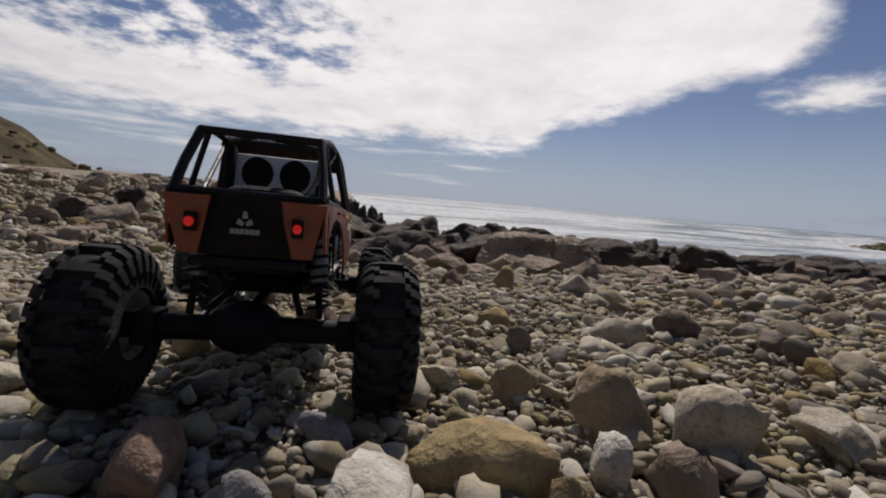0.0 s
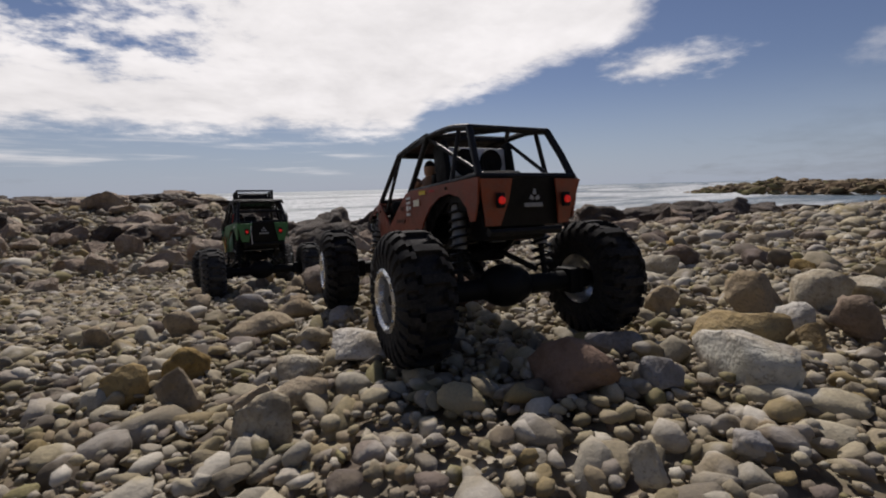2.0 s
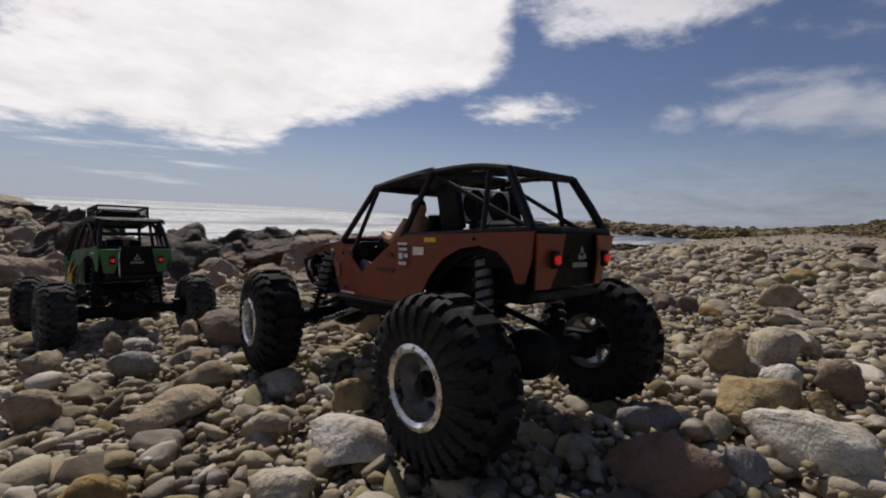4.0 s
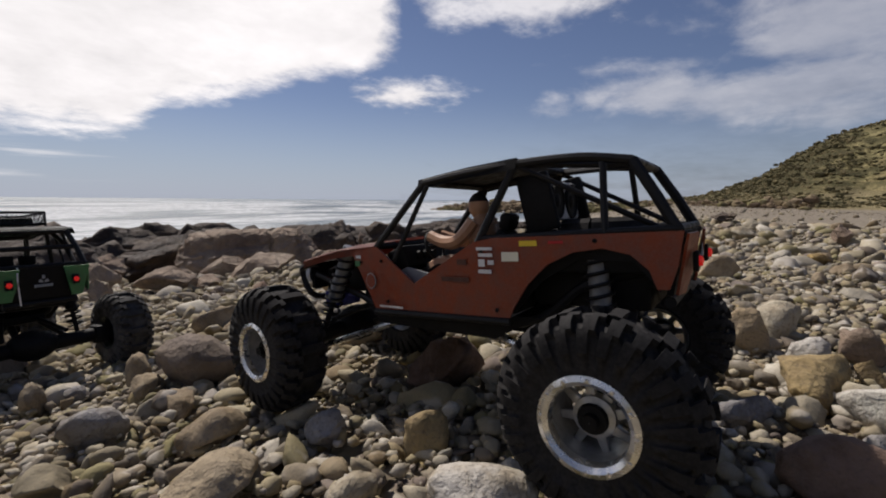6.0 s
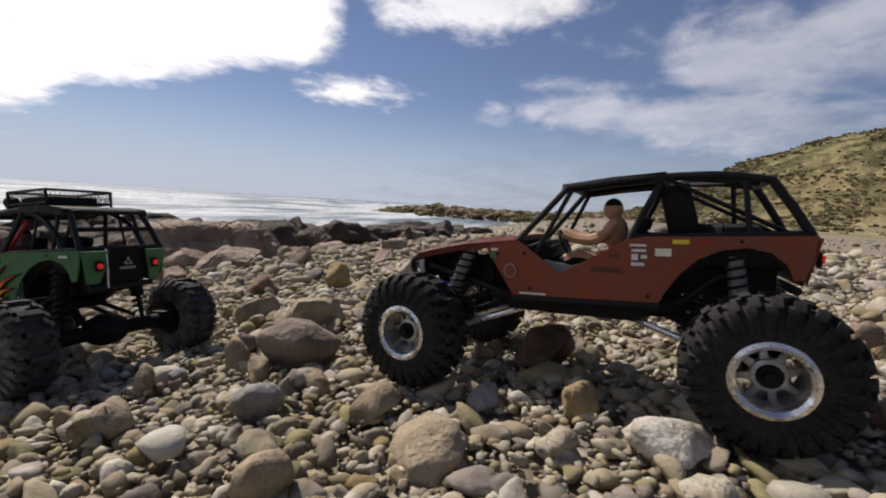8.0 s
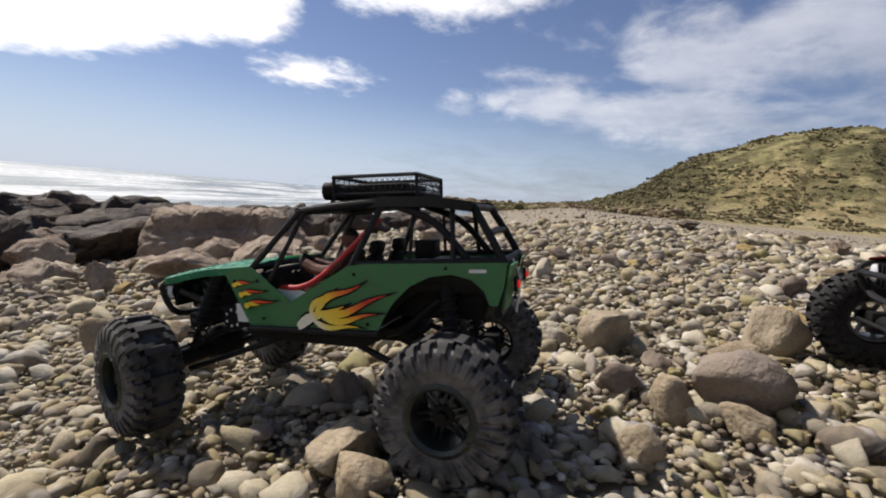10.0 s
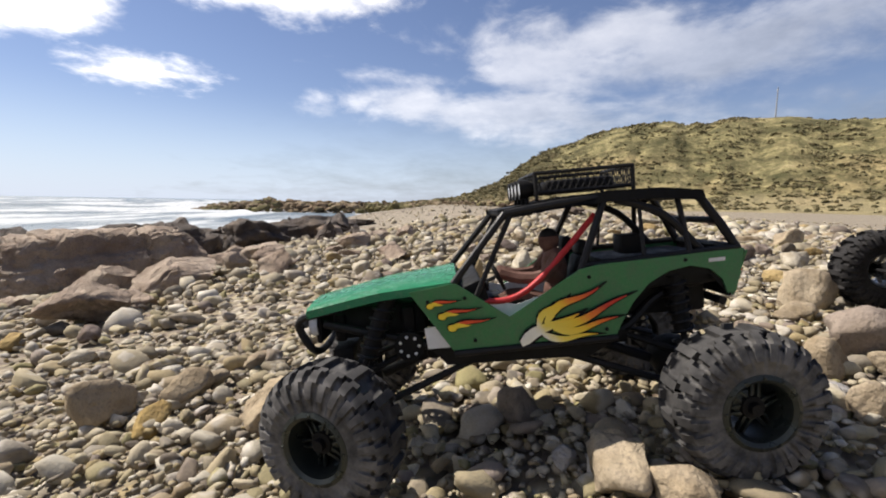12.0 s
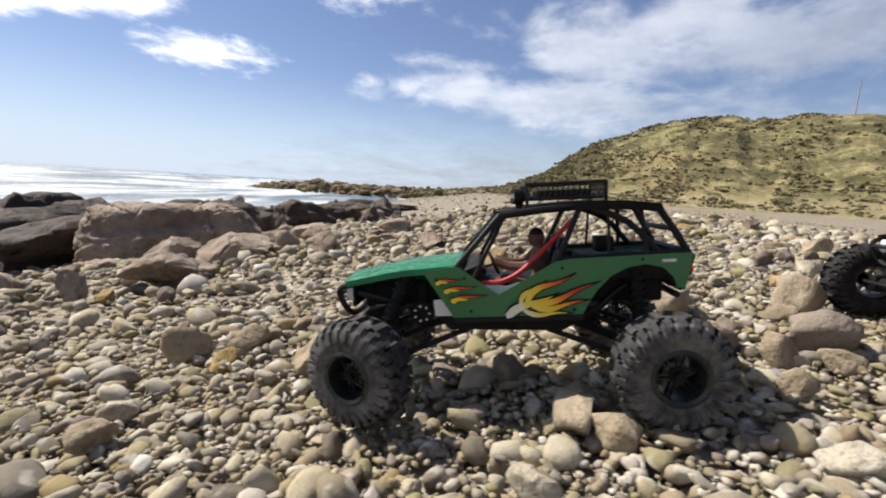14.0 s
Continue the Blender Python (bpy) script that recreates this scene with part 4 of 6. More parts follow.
for i in range(80):
    az_ = -62 + 120 * r.random()
    d_ = r.uniform(2.4, 5.2) if az_ < 40 else r.uniform(2.2, 3.8)
    w_ = r.uniform(0.13, 0.3) * (0.7 + 0.16 * d_)
    boulder(d_ * math.sin(radians(az_)) - 0.2, d_ * math.cos(radians(az_)), w_, w_ * r.uniform(0.6, 0.9), w_ * r.uniform(0.4, 0.62), r.uniform(0, 360), r.randrange(8))
boulder(4.1, 0.45, 0.34, 0.24, 0.12, 10, 2, True, 1.1, label="dark flat rock lying on the sand")
boulder(2.5, -0.30, 0.12, 0.08, 0.13, 25, 5, False, 0.6, label="brown upright shard of rock in the shingle", tip=-18)
# dark broken ledges at the water's side of the boulders
for x_, y_, w_, h_, k_ in ((-0.75, 3.75, 0.9, 0.40, 0), (-0.05, 3.7, 1.1, 0.46, 1), (0.75, 3.85, 1.2, 0.44, 2), (1.5, 3.75, 1.0, 0.42, 3), (2.2, 3.6, 1.1, 0.40, 4), (2.95, 3.55, 0.9, 0.34, 5), (3.6, 3.5, 0.9, 0.30, 6), (4.4, 3.6, 1.0, 0.32, 7),
                         (0.35, 4.3, 1.3, 0.5, 3), (1.2, 4.4, 1.2, 0.5, 6), (2.6, 4.2, 1.3, 0.46, 0), (5.1, 3.7, 0.8, 0.36, 1)):
    boulder(x_, y_, w_, w_ * 0.62, h_ * 1.25, 20 - k_ * 9, k_, True, 0.4)
# the black ledge along the water, higher than the boulders before it
for k_ in range(13):
    az_ = radians(-1 + k_ * 3.6 + r.uniform(-1, 1))
    d_ = 6.0 + r.uniform(-0.4, 0.5)
    x_, y_ = -0.7 + d_ * math.sin(az_), 0.2 + d_ * math.cos(az_)
    high = -0.06 + r.uniform(-0.10, 0.06) - 0.012 * max(k_ - 7, 0) - float(ground_z(np.array(x_), np.array(y_)))
    boulder(x_, y_, r.uniform(1.0, 1.5), r.uniform(0.7, 0.9), max(high, 0.2) / 0.8, 90 - math.degrees(az_) + r.uniform(60, 120), k_, True, 0.6, tip=r.uniform(-6, 6))
# the high boulder and the dark rocks along the skyline of the beach
boulder(-2.35, 5.55, 0.62, 0.5, 0.52, -12, 1, sink=0.25, label="big square brown boulder on the crest of the beach")
for k_ in range(34):
    az_ = -28.5 + 27.5 * k_ / 33 + r.uniform(-0.6, 0.6)
    d_ = r.uniform(6.6, 8.6)
    x_, y_ = -0.3 + d_ * math.sin(radians(az_)), -0.4 + d_ * math.cos(radians(az_))
    top_ = 0.26 + d_ * math.tan(radians(float(np.interp(az_, (-29, -27, -25, -23, -17, -13, -8, -1.6), (-0.7, -0.6, 0.25, -0.5, -0.3, -0.1, -0.95, -1.8))) + r.uniform(-0.35, 0.1)))
    high = (top_ - float(ground_z(np.array(x_), np.array(y_)))) / 0.7
    if high > 0.05:
        w_ = r.uniform(0.4, 0.8)
        boulder(x_, y_, w_, w_ * 0.7, high, r.uniform(0, 360), r.randrange(8), k_ % 4 != 1, 0.4, label="dark brown rock on the crest of the beach")
# pale boulders bedded in the rise below them
for k_ in range(26):
    az_, d_ = r.uniform(-34, -6), r.uniform(3.0, 5.6)
    w_ = r.uniform(0.16, 0.36)
    boulder(-0.3 + d_ * math.sin(radians(az_)), -0.4 + d_ * math.cos(radians(az_)), w_, w_ * r.uniform(0.65, 0.9), w_ * r.uniform(0.5, 0.75), r.uniform(0, 360), r.randrange(8), sink=0.4)
# a knot of dark rocks where the sand meets the water
for dx, dy, w_, h_ in ((0, 0, 1.0, 0.75), (0.7, -0.3, 0.9, 0.55), (-0.8, 0.1, 0.8, 0.45), (0.3, -0.7, 0.7, 0.35), (1.4, -0.6, 0.6, 0.3), (-1.4, -0.2, 0.6, 0.3)):
    boulder(5.8 + dx, 4.8 + dy, w_, w_ * 0.8, h_ * 0.55, r.uniform(0, 360), r.randrange(8), True, 0.45)
# small rugged rocks crowding the shore, heaped highest where the sand begins
for k_ in range(58):
    az_ = 66 - 46 * (k_ / 57) ** 1.25 + r.uniform(-1.2, 1.2)
    d_ = r.uniform(4.6, 7.2)
    x_, y_ = -0.9 + d_ * math.sin(radians(az_)), 0.8 + d_ * math.cos(radians(az_))
    rise_ = float(np.interp(az_, (20, 45, 55, 58, 60.5, 63, 67), (-4.2, -3.6, -2.9, -2.1, -1.8, -2.3, -3.0)))
    top_ = 0.16 + d_ * math.tan(radians(rise_ - abs(r.gauss(0, 0.45))))
    high = (top_ - float(ground_z(np.array(x_), np.array(y_)))) / 0.7
    if high > 0.05:
        w_ = r.uniform(0.22, 0.46)
        boulder(x_, y_, w_, w_ * r.uniform(0.6, 0.9), min(high, 0.9), r.uniform(0, 360), r.randrange(8), r.random() < 0.8, 0.4)
# the low ridge of rocks to seaward
for i in range(22):
    az_ = -56 + i * 2.0 + r.uniform(-1, 1)
    d_ = r.uniform(6.5, 11)
    w_ = r.uniform(0.35, 0.85)
    boulder(d_ * math.sin(radians(az_)), d_ * math.cos(radians(az_)), w_, w_ * 0.8, w_ * r.uniform(0.22, 0.34), r.uniform(0, 360), r.randrange(8), r.random() < 0.5, 0.5)


def headland():
    """Low rocky point far along the beach, one mass of many rocks and tufts."""
    shapes, faces = stone_shapes(1, 12, 0.5, 90)
    g = np.random.default_rng(91)
    verts, out = [], []
    for i in range(3400):
        az_ = g.uniform(46.5, 88)
        d_ = g.uniform(36, 62) if az_ > 52 else g.uniform(48, 64)
        w_ = 0.16 + 0.52 * g.random() ** 2.2
        crest = float(np.interp(az_, (46, 48.7, 52, 54.6, 58, 62, 67, 72, 76, 84, 88), (-1.05, -0.5, -0.05, 0.30, 0.10, 0.12, 0.05, 0.22, 0.42, 0.7, 0.8)))
        crest += 0.10 * math.sin(az_ * 2.1) + 0.06 * math.sin(az_ * 5.3 + 1)
        lift = -1.25 + (crest + 1.25) * g.random() ** 0.6 * (0.75 + 0.25 * (d_ - 36) / 26)
        p = shapes[i % 12] * np.array([w_, w_ * 0.8, w_ * g.uniform(0.35, 0.65)])
        a = g.uniform(0, 6.28)
        p = p @ np.array([[math.cos(a), -math.sin(a), 0], [math.sin(a), math.cos(a), 0], [0, 0, 1]])
        p += (d_ * math.sin(radians(az_)), d_ * math.cos(radians(az_)), lift)
        out += (faces + len(verts)).tolist()
        verts += p.tolist()
    return new("headland", mesh_from("headland", verts, out, mat_headland, smooth=False))


tagged(headland(), "low brown rocky point running out into the sea", "headland", kind="structure")


# ---------------------------------------------------------------- hills
def ravine(up):
    """Bearing of the narrow gully that runs slantwise up the hill."""
    return 98.0 + 3.8 * up


def hill_sheet(name, az0, az1, steps, skyline, r0, r1, z0, mat):
    """A hillside seen from the beach: its crest follows the skyline angles."""
    a = np.linspace(az0, az1, steps)
    top = np.interp(a, [p[0] for p in skyline], [p[1] for p in skyline])
    rows = 46
    verts, faces = [], []
    for j in range(rows):
        q = j / (rows - 1)
        rr = r0 + (r1 - r0) * q
        prof = min(q / 0.62, 1.0)
        prof = prof * prof * (3 - 2 * prof) if q < 0.62 else 1.0 - 0.25 * (q - 0.62)
        for i in range(steps):
            x, y = rr * math.sin(radians(a[i])), rr * math.cos(radians(a[i]))
            crest = math.tan(radians(top[i])) * (r0 + (r1 - r0) * 0.62)
            rough = noise.fractal(Vector((x * 0.05, y * 0.05, 3.3)), 1.0, 2.0, 5)
            gully = abs(noise.noise(Vector((a[i] * 0.22, q * 0.8, 7.7))))
            z = z0 + crest * prof * (1 - 0.16 * (0.4 - min(gully, 0.4)) / 0.4 * (1 - prof * 0.7)) + rough * 0.55 * min(crest / 4, 1) * prof
            z -= 0.9 * math.exp(-((a[i] - ravine(prof)) / 0.5) ** 2) * min(prof * 4, 1) * max(1 - prof, 0)
            verts.append((x, y, z))
    for j in range(rows - 1):
        for i in range(steps - 1):
            p = j * steps + i
            faces.append((p, p + steps, p + steps + 1, p + 1))
    return new(name, mesh_from(name, verts, faces, mat)), verts, steps, rows


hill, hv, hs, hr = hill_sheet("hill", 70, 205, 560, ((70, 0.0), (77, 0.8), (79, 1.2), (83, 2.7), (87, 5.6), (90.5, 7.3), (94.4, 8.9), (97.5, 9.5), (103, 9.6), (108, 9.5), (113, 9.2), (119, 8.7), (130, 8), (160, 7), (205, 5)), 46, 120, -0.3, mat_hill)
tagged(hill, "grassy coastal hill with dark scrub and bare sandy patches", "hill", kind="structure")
left_hill, lv, ls, lr = hill_sheet("far_cliff", -150, -30, 200, ((-150, 5), (-100, 9), (-70, 10), (-55, 9.4), (-46, 7.6), (-41.5, 5.4), (-40, 4.8), (-38.5, 3.2), (-36, 1.6), (-33, 0.9), (-30, 0.3)), 38, 90, -1.6, mat_cliff)
tagged(left_hill, "steep brown scrub-covered headland beyond the beach", "hill", kind="structure")


def scrub(name, verts, steps, rows, count, seed, lo, hi):
    """Low bushes: clumps of many small leafy tufts, all over a hillside."""
    g = np.random.default_rng(seed)
    shapes, faces = stone_shapes(1, 8, 0.7, seed)
    out_v, out_f = [], []
    for _ in range(count):
        j, i = int(rows * 0.52 * g.random()) + 2, int(2 + (steps - 5) * g.random() * (0.45 if g.random() < 0.85 else 1.0))
        part_way = i / steps
        # bushes are added below 0.15 to stand in for the flank's shade
        want = noise.noise(Vector((part_way * 33, j * 0.2, seed))) * 1.1 + g.normal(0, 0.3) + (0.34 if part_way < 0.15 else 0.05 - 0.14 * min(max((part_way - 0.15) / 0.1, 0.0), 1.0))
        if abs(70 + 135 * part_way - ravine(j / (rows - 1) / 0.62)) < 0.6:
            want += 0.6
        if want < 0.0:
            continue
        u_, t_ = g.random(), g.random()
        base = sum(np.array(verts[q]) * w for q, w in ((j * steps + i, (1 - u_) * (1 - t_)), (j * steps + i + 1, u_ * (1 - t_)), ((j + 1) * steps + i, (1 - u_) * t_), ((j + 1) * steps + i + 1, u_ * t_)))
        w_ = g.uniform(lo, hi) * (1.35 if part_way < 0.15 else 1.0)
        for _ in range(int(g.integers(2, 5))):
            p = shapes[int(g.integers(0, 8))] * np.array([1, 1, 0.75]) * w_ * g.uniform(0.35, 0.75)
            p = p + base + np.array([g.normal(0, w_ * 0.6), g.normal(0, w_ * 0.6), w_ * g.uniform(0.0, 0.4)])
            out_f += (faces + len(out_v)).tolist()
            out_v += p.tolist()
    return new(name, mesh_from(name, out_v, out_f, mat_shrub, smooth=False))


tagged(scrub("hill_scrub", hv, hs, hr, 9000, 33, 0.10, 0.44), "dark olive coastal bushes scattered over the hill", "scrub", kind="stuff")
tagged(scrub("cliff_scrub", lv, ls, lr, 2200, 34, 0.3, 0.9), "dark bushes on the far headland", "scrub", kind="stuff")

mast = empty("mast", pose(91 * math.sin(radians(112.9)), 91 * math.cos(radians(112.9)), 14.6), "thin grey mast standing on the hilltop", "mast")
part("pole", tube(((0, 0, -1.0), (0, 0, 5.2)), (0.12, 0.07)), mat_grey, mast)
part("antenna", tube(((-0.3, 0, 4.6), (0.3, 0, 4.6)), 0.05), mat_grey, mast)


# ---------------------------------------------------------------- the two model crawlers
TYRE_R, TYRE_W, TRACK, AXLE = 0.070, 0.054, 0.120, 0.180
RIM_SCALE = 0.89
BODY_NARROW = 0.90


def half_width(y):
    return float(np.interp(y, [-0.225, -0.08, 0.055, 0.10, 0.21], [0.068, 0.085, 0.085, 0.075, 0.056]))


def tyre_mesh(mat, size=1.0):
    """A fat off-road tyre: bulging walls and two staggered rows of chunky lugs."""
    bm = bmesh.new()
    prof = []
    for k in range(19):
        a = math.pi * k / 18
        c, s = math.cos(a), math.sin(a)
        x = math.copysign(abs(c) ** 0.55, c) * TYRE_W * 0.5
        rr = 0.0325 + (0.0650 - 0.0325) * abs(s) ** 0.55
        prof.append((x, rr))
    prof = [(TYRE_W * 0.36, 0.0295)] + prof + [(-TYRE_W * 0.36, 0.0295)]
    segs = 104
    rings = add_lathe(bm, prof, segs, closed=True)
    owner = {}
    for j, ring in enumerate(rings):
        for k, v in enumerate(ring):
            owner[v] = (j, k)
    # lugs: four segments to a pitch, two of them raised, slanting outwards and staggered from side to side
    raised = []
    middle = (len(prof) - 1) / 2
    for f in bm.faces:
        js = [owner[v][0] for v in f.verts]
        ks = [owner[v][1] for v in f.verts]
        if max(js) - min(js) > 1:
            continue
        off = (sum(js) / 4) - middle
        k = min(ks) if max(ks) - min(ks) == 1 else segs - 1
        band = abs(off)
        slant = 0 if band < 2 else 1 if band < 4.6 else 2
        phase = (k + (slant if off > 0 else 2 - slant)) % 4
        if 0.9 < band < 8.2 and phase < 2:
            raised.append(f)
        elif band < 0.9 and k % 4 < 2 and (k // 4) % 2:
            raised.append(f)
    ret = bmesh.ops.extrude_face_region(bm, geom=raised)
    for v in ret["geom"]:
        if isinstance(v, bmesh.types.BMVert):
            rad = math.hypot(v.co.y, v.co.z)
            out = max(0.0, (rad - 0.050) / 0.015)
            h = 0.0022 + 0.0030 * min(out, 1.0)
            d = Vector((math.copysign(0.55 * (1 - min(out, 1.0)) + 0.15, v.co.x), v.co.y / rad, v.co.z / rad))
            v.co += d.normalized() * h
    for v in bm.verts:
        v.co.y, v.co.z = v.co.y * size, v.co.z * size
    return finish(bm, "tyre", mat, angle=32)


def rim_mesh(mat, dark):
    """A deep dished rim; the outer face looks along +x."""
    bm = bmesh.new()
    add_lathe(bm, ((0.024, 0.0335), (0.026, 0.0325), (0.025, 0.0300), (0.012, 0.0285), (-0.018, 0.0285), (-0.024, 0.0335), (-0.02, 0.0345), (0.02, 0.0345)), 40, closed=True)
    spokes = 6 if dark else 8
    for k in range(spokes):
        a = 2 * math.pi * k / spokes
        if dark:
            for d in (-0.16, 0.16):
                m = Matrix.Rotation(a + d, 4, "X") @ Matrix.Translation((0.010, 0, 0.0195)) @ Matrix.Rotation(-d * 1.2, 4, "X") @ Matrix.Rotation(radians(-14), 4, "Y")
                add_box(bm, (0.0055, 0.0034, 0.0225), m, 0.0008, 0.8)
        else:
            m = Matrix.Rotation(a, 4, "X") @ Matrix.Translation((0.004, 0, 0.0225)) @ Matrix.Rotation(radians(-14), 4, "Y")
            add_box(bm, (0.005, 0.0078, 0.0165), m, 0.001, 0.72)
    add_lathe(bm, ((0.004, 0.0005), (0.013, 0.0005), (0.0135, 0.009), (0.011, 0.0155), (0.004, 0.0165)), 28)
    for v in bm.verts:
        v.co.y, v.co.z = v.co.y * RIM_SCALE, v.co.z * RIM_SCALE
    return finish(bm, "rim", mat, angle=30)


def bead_ring_mesh(mat):
    bm = bmesh.new()
    add_lathe(bm, ((0.0200, 0.0280), (0.0265, 0.0290), (0.0290, 0.0325), (0.0275, 0.0366), (0.0225, 0.0375)), 44, closed=True)
    for k in range(12):
        m = Matrix.Rotation(2 * math.pi * (k + 0.5) / 12, 4, "X") @ Matrix.Translation((0.0285, 0, 0.0335))
        add_box(bm, (0.002, 0.003, 0.003), m, 0.0005)
    for v in bm.verts:
        v.co.y, v.co.z = v.co.y * RIM_SCALE, v.co.z * RIM_SCALE
    return finish(bm, "bead_ring", mat, angle=30)


def hub_mesh(mat):
    bm = bmesh.new()
    add_lathe(bm, ((-0.020, 0.0005), (-0.020, 0.008), (0.006, 0.008), (0.014, 0.0105), (0.0165, 0.0095), (0.017, 0.0055), (0.022, 0.005), (0.022, 0.0005)), 14)
    return finish(bm, "wheel", mat, angle=30)


def coil(a, b, radius, loops, wire):
    a, b = Vector(a), Vector(b)
    d = (b - a).normalized()
    s = d.cross(Vector((0, 1, 0.2))).normalized()
    o = d.cross(s)
    pts = []
    for k in range(loops * 10 + 1):
        t = k / (loops * 10)
        ang = 2 * math.pi * loops * t
        pts.append(a.lerp(b, t) + (s * math.cos(ang) + o * math.sin(ang)) * radius)
    return tube(pts, wire, 5)


def side_outline(side):
    """The side panel: nose, cut-down door, belt line, tail and wheel arch."""
    yz = [(0.106, 0.180), (0.060, 0.187), (0.010, 0.150), (-0.060, 0.190), (-0.078, 0.193), (-0.150, 0.194), (-0.226, 0.195),
          (-0.222, 0.170), (-0.216, 0.152), (-0.208, 0.152), (-0.203, 0.166), (-0.190, 0.178), (-0.170, 0.183), (-0.148, 0.180), (-0.127, 0.170),
          (-0.110, 0.153), (-0.098, 0.134), (-0.092, 0.122), (0.066, 0.119)]
    return yz


def add_side_panel(bm, side):
    outline = side_outline(side)
    outer, inner = [], []
    for y, z in outline:
        x = half_width(y) - 0.10 * max(0.140 - z, 0)
        outer.append(bm.verts.new((side * x, y, z)))
        inner.append(bm.verts.new((side * (x - 0.0022), y, z)))
    k = len(outline)
    # faces in strips so that the bent panel stays clean
    strips = [(0, 1, 18), (1, 2, 17, 18), (2, 3, 16, 17), (3, 4, 15, 16), (4, 5, 14, 15), (5, 13, 14), (5, 12, 13), (5, 6, 11, 12), (6, 10, 11), (6, 7, 9, 10), (7, 8, 9)]
    for q in strips:
        bm.faces.new([outer[i] for i in q])
        bm.faces.new([inner[i] for i in q][::-1])
    for i in range(k):
        j = (i + 1) % k
        bm.faces.new((outer[i], inner[i], inner[j], outer[j]))


def decal(points, side, lift=0.0012):
    """A flat sticker that follows the side panel; points are (y, z)."""
    bm = bmesh.new()
    vs = [bm.verts.new((side * (half_width(y) - 0.10 * max(0.140 - z, 0) + lift), y, z)) for y, z in points]
    f = bm.faces.new(vs)
    ret = bmesh.ops.extrude_face_region(bm, geom=[f])
    for v in ret["geom"]:
        if isinstance(v, bmesh.types.BMVert):
            v.co.x += side * 0.0003
    bmesh.ops.triangulate(bm, faces=bm.faces[:])
    return bm


def bar_decal(y, z, w, h, side):
    return decal(((y - w / 2, z - h / 2), (y + w / 2, z - h / 2), (y + w / 2, z + h / 2), (y - w / 2, z + h / 2)), side)


def bolt_heads(parent, spots, side, mat):
    for y, z in spots:
        bm = bmesh.new()
        add_lathe(bm, ((0, 0.0019), (0.0012, 0.0017), (0.0018, 0.0002)), 8, Matrix.Translation((side * half_width(y), y, z)) @ Matrix.Diagonal((side, 1, 1, 1)))
        part("bolt", bm, mat, parent)


def suspension(car, end, bright):
    """One solid axle with its links, shocks and drive shaft; end is 1 in front and -1 behind."""
    y = AXLE * end
    bm = bmesh.new()
    add_tube(bm, ((-TRACK + 0.01, y, TYRE_R), (TRACK - 0.01, y, TYRE_R)), 0.0115, 12)
    blob = bmesh.ops.create_uvsphere(bm, u_segments=14, v_segments=10, radius=1.0)["verts"]
    for v in blob:
        v.co = Vector((v.co.x * 0.033 + 0.006 * end, v.co.y * 0.028 + y, v.co.z * 0.024 + TYRE_R + 0.002))
    for s in (1, -1):
        add_box(bm, (0.02, 0.03, 0.03), Matrix.Translation((s * 0.085, y, TYRE_R)), 0.003)
    part("axle", bm, mat_black, car)
    for s in (1, -1):
        part("lower_link", tube(((s * 0.062, y - 0.012 * end, TYRE_R - 0.012), (s * 0.042, y - 0.130 * end, 0.098)), 0.0038), bright, car, "grey metal link")
        part("upper_link", tube(((s * 0.040, y - 0.004 * end, TYRE_R + 0.016), (s * 0.010, y - 0.105 * end, 0.124)), 0.0036), mat_steel, car)
        low = Vector((s * 0.057, y - 0.010 * end, TYRE_R + 0.010))
        top = Vector((s * 0.047, y - 0.052 * end, 0.178)) if end > 0 else Vector((s * 0.050, y - 0.020 * end, 0.180))
        shock = part("shock_absorber", tube((low, low.lerp(top, 0.45)), 0.0035), mat_steel, car)
        part("damper_body", tube((low.lerp(top, 0.35), top), 0.0085, 12), mat_gunmetal if bright is mat_chrome else mat_black, shock, "dull grey damper body" if bright is mat_chrome else "")
        part("spring", coil(low.lerp(top, 0.1), low.lerp(top, 0.93), 0.0105, 9, 0.0016), mat_steel, shock)
    part("drive_shaft", tube(((0.012 * end, y - 0.03 * end, TYRE_R + 0.004), (0.0, y - 0.115 * end, 0.108)), 0.0055, 10), mat_steel, car)
    if end > 0:
        part("steering_link", tube(((-0.085, y + 0.026, TYRE_R + 0.004), (0.085, y + 0.026, TYRE_R + 0.004)), 0.003), mat_steel, car)
        box_part("servo", (0.042, 0.022, 0.020), Matrix.Translation((-0.012, y + 0.005, TYRE_R + 0.040)), mat_blue if bright is mat_chrome else mat_black, car)


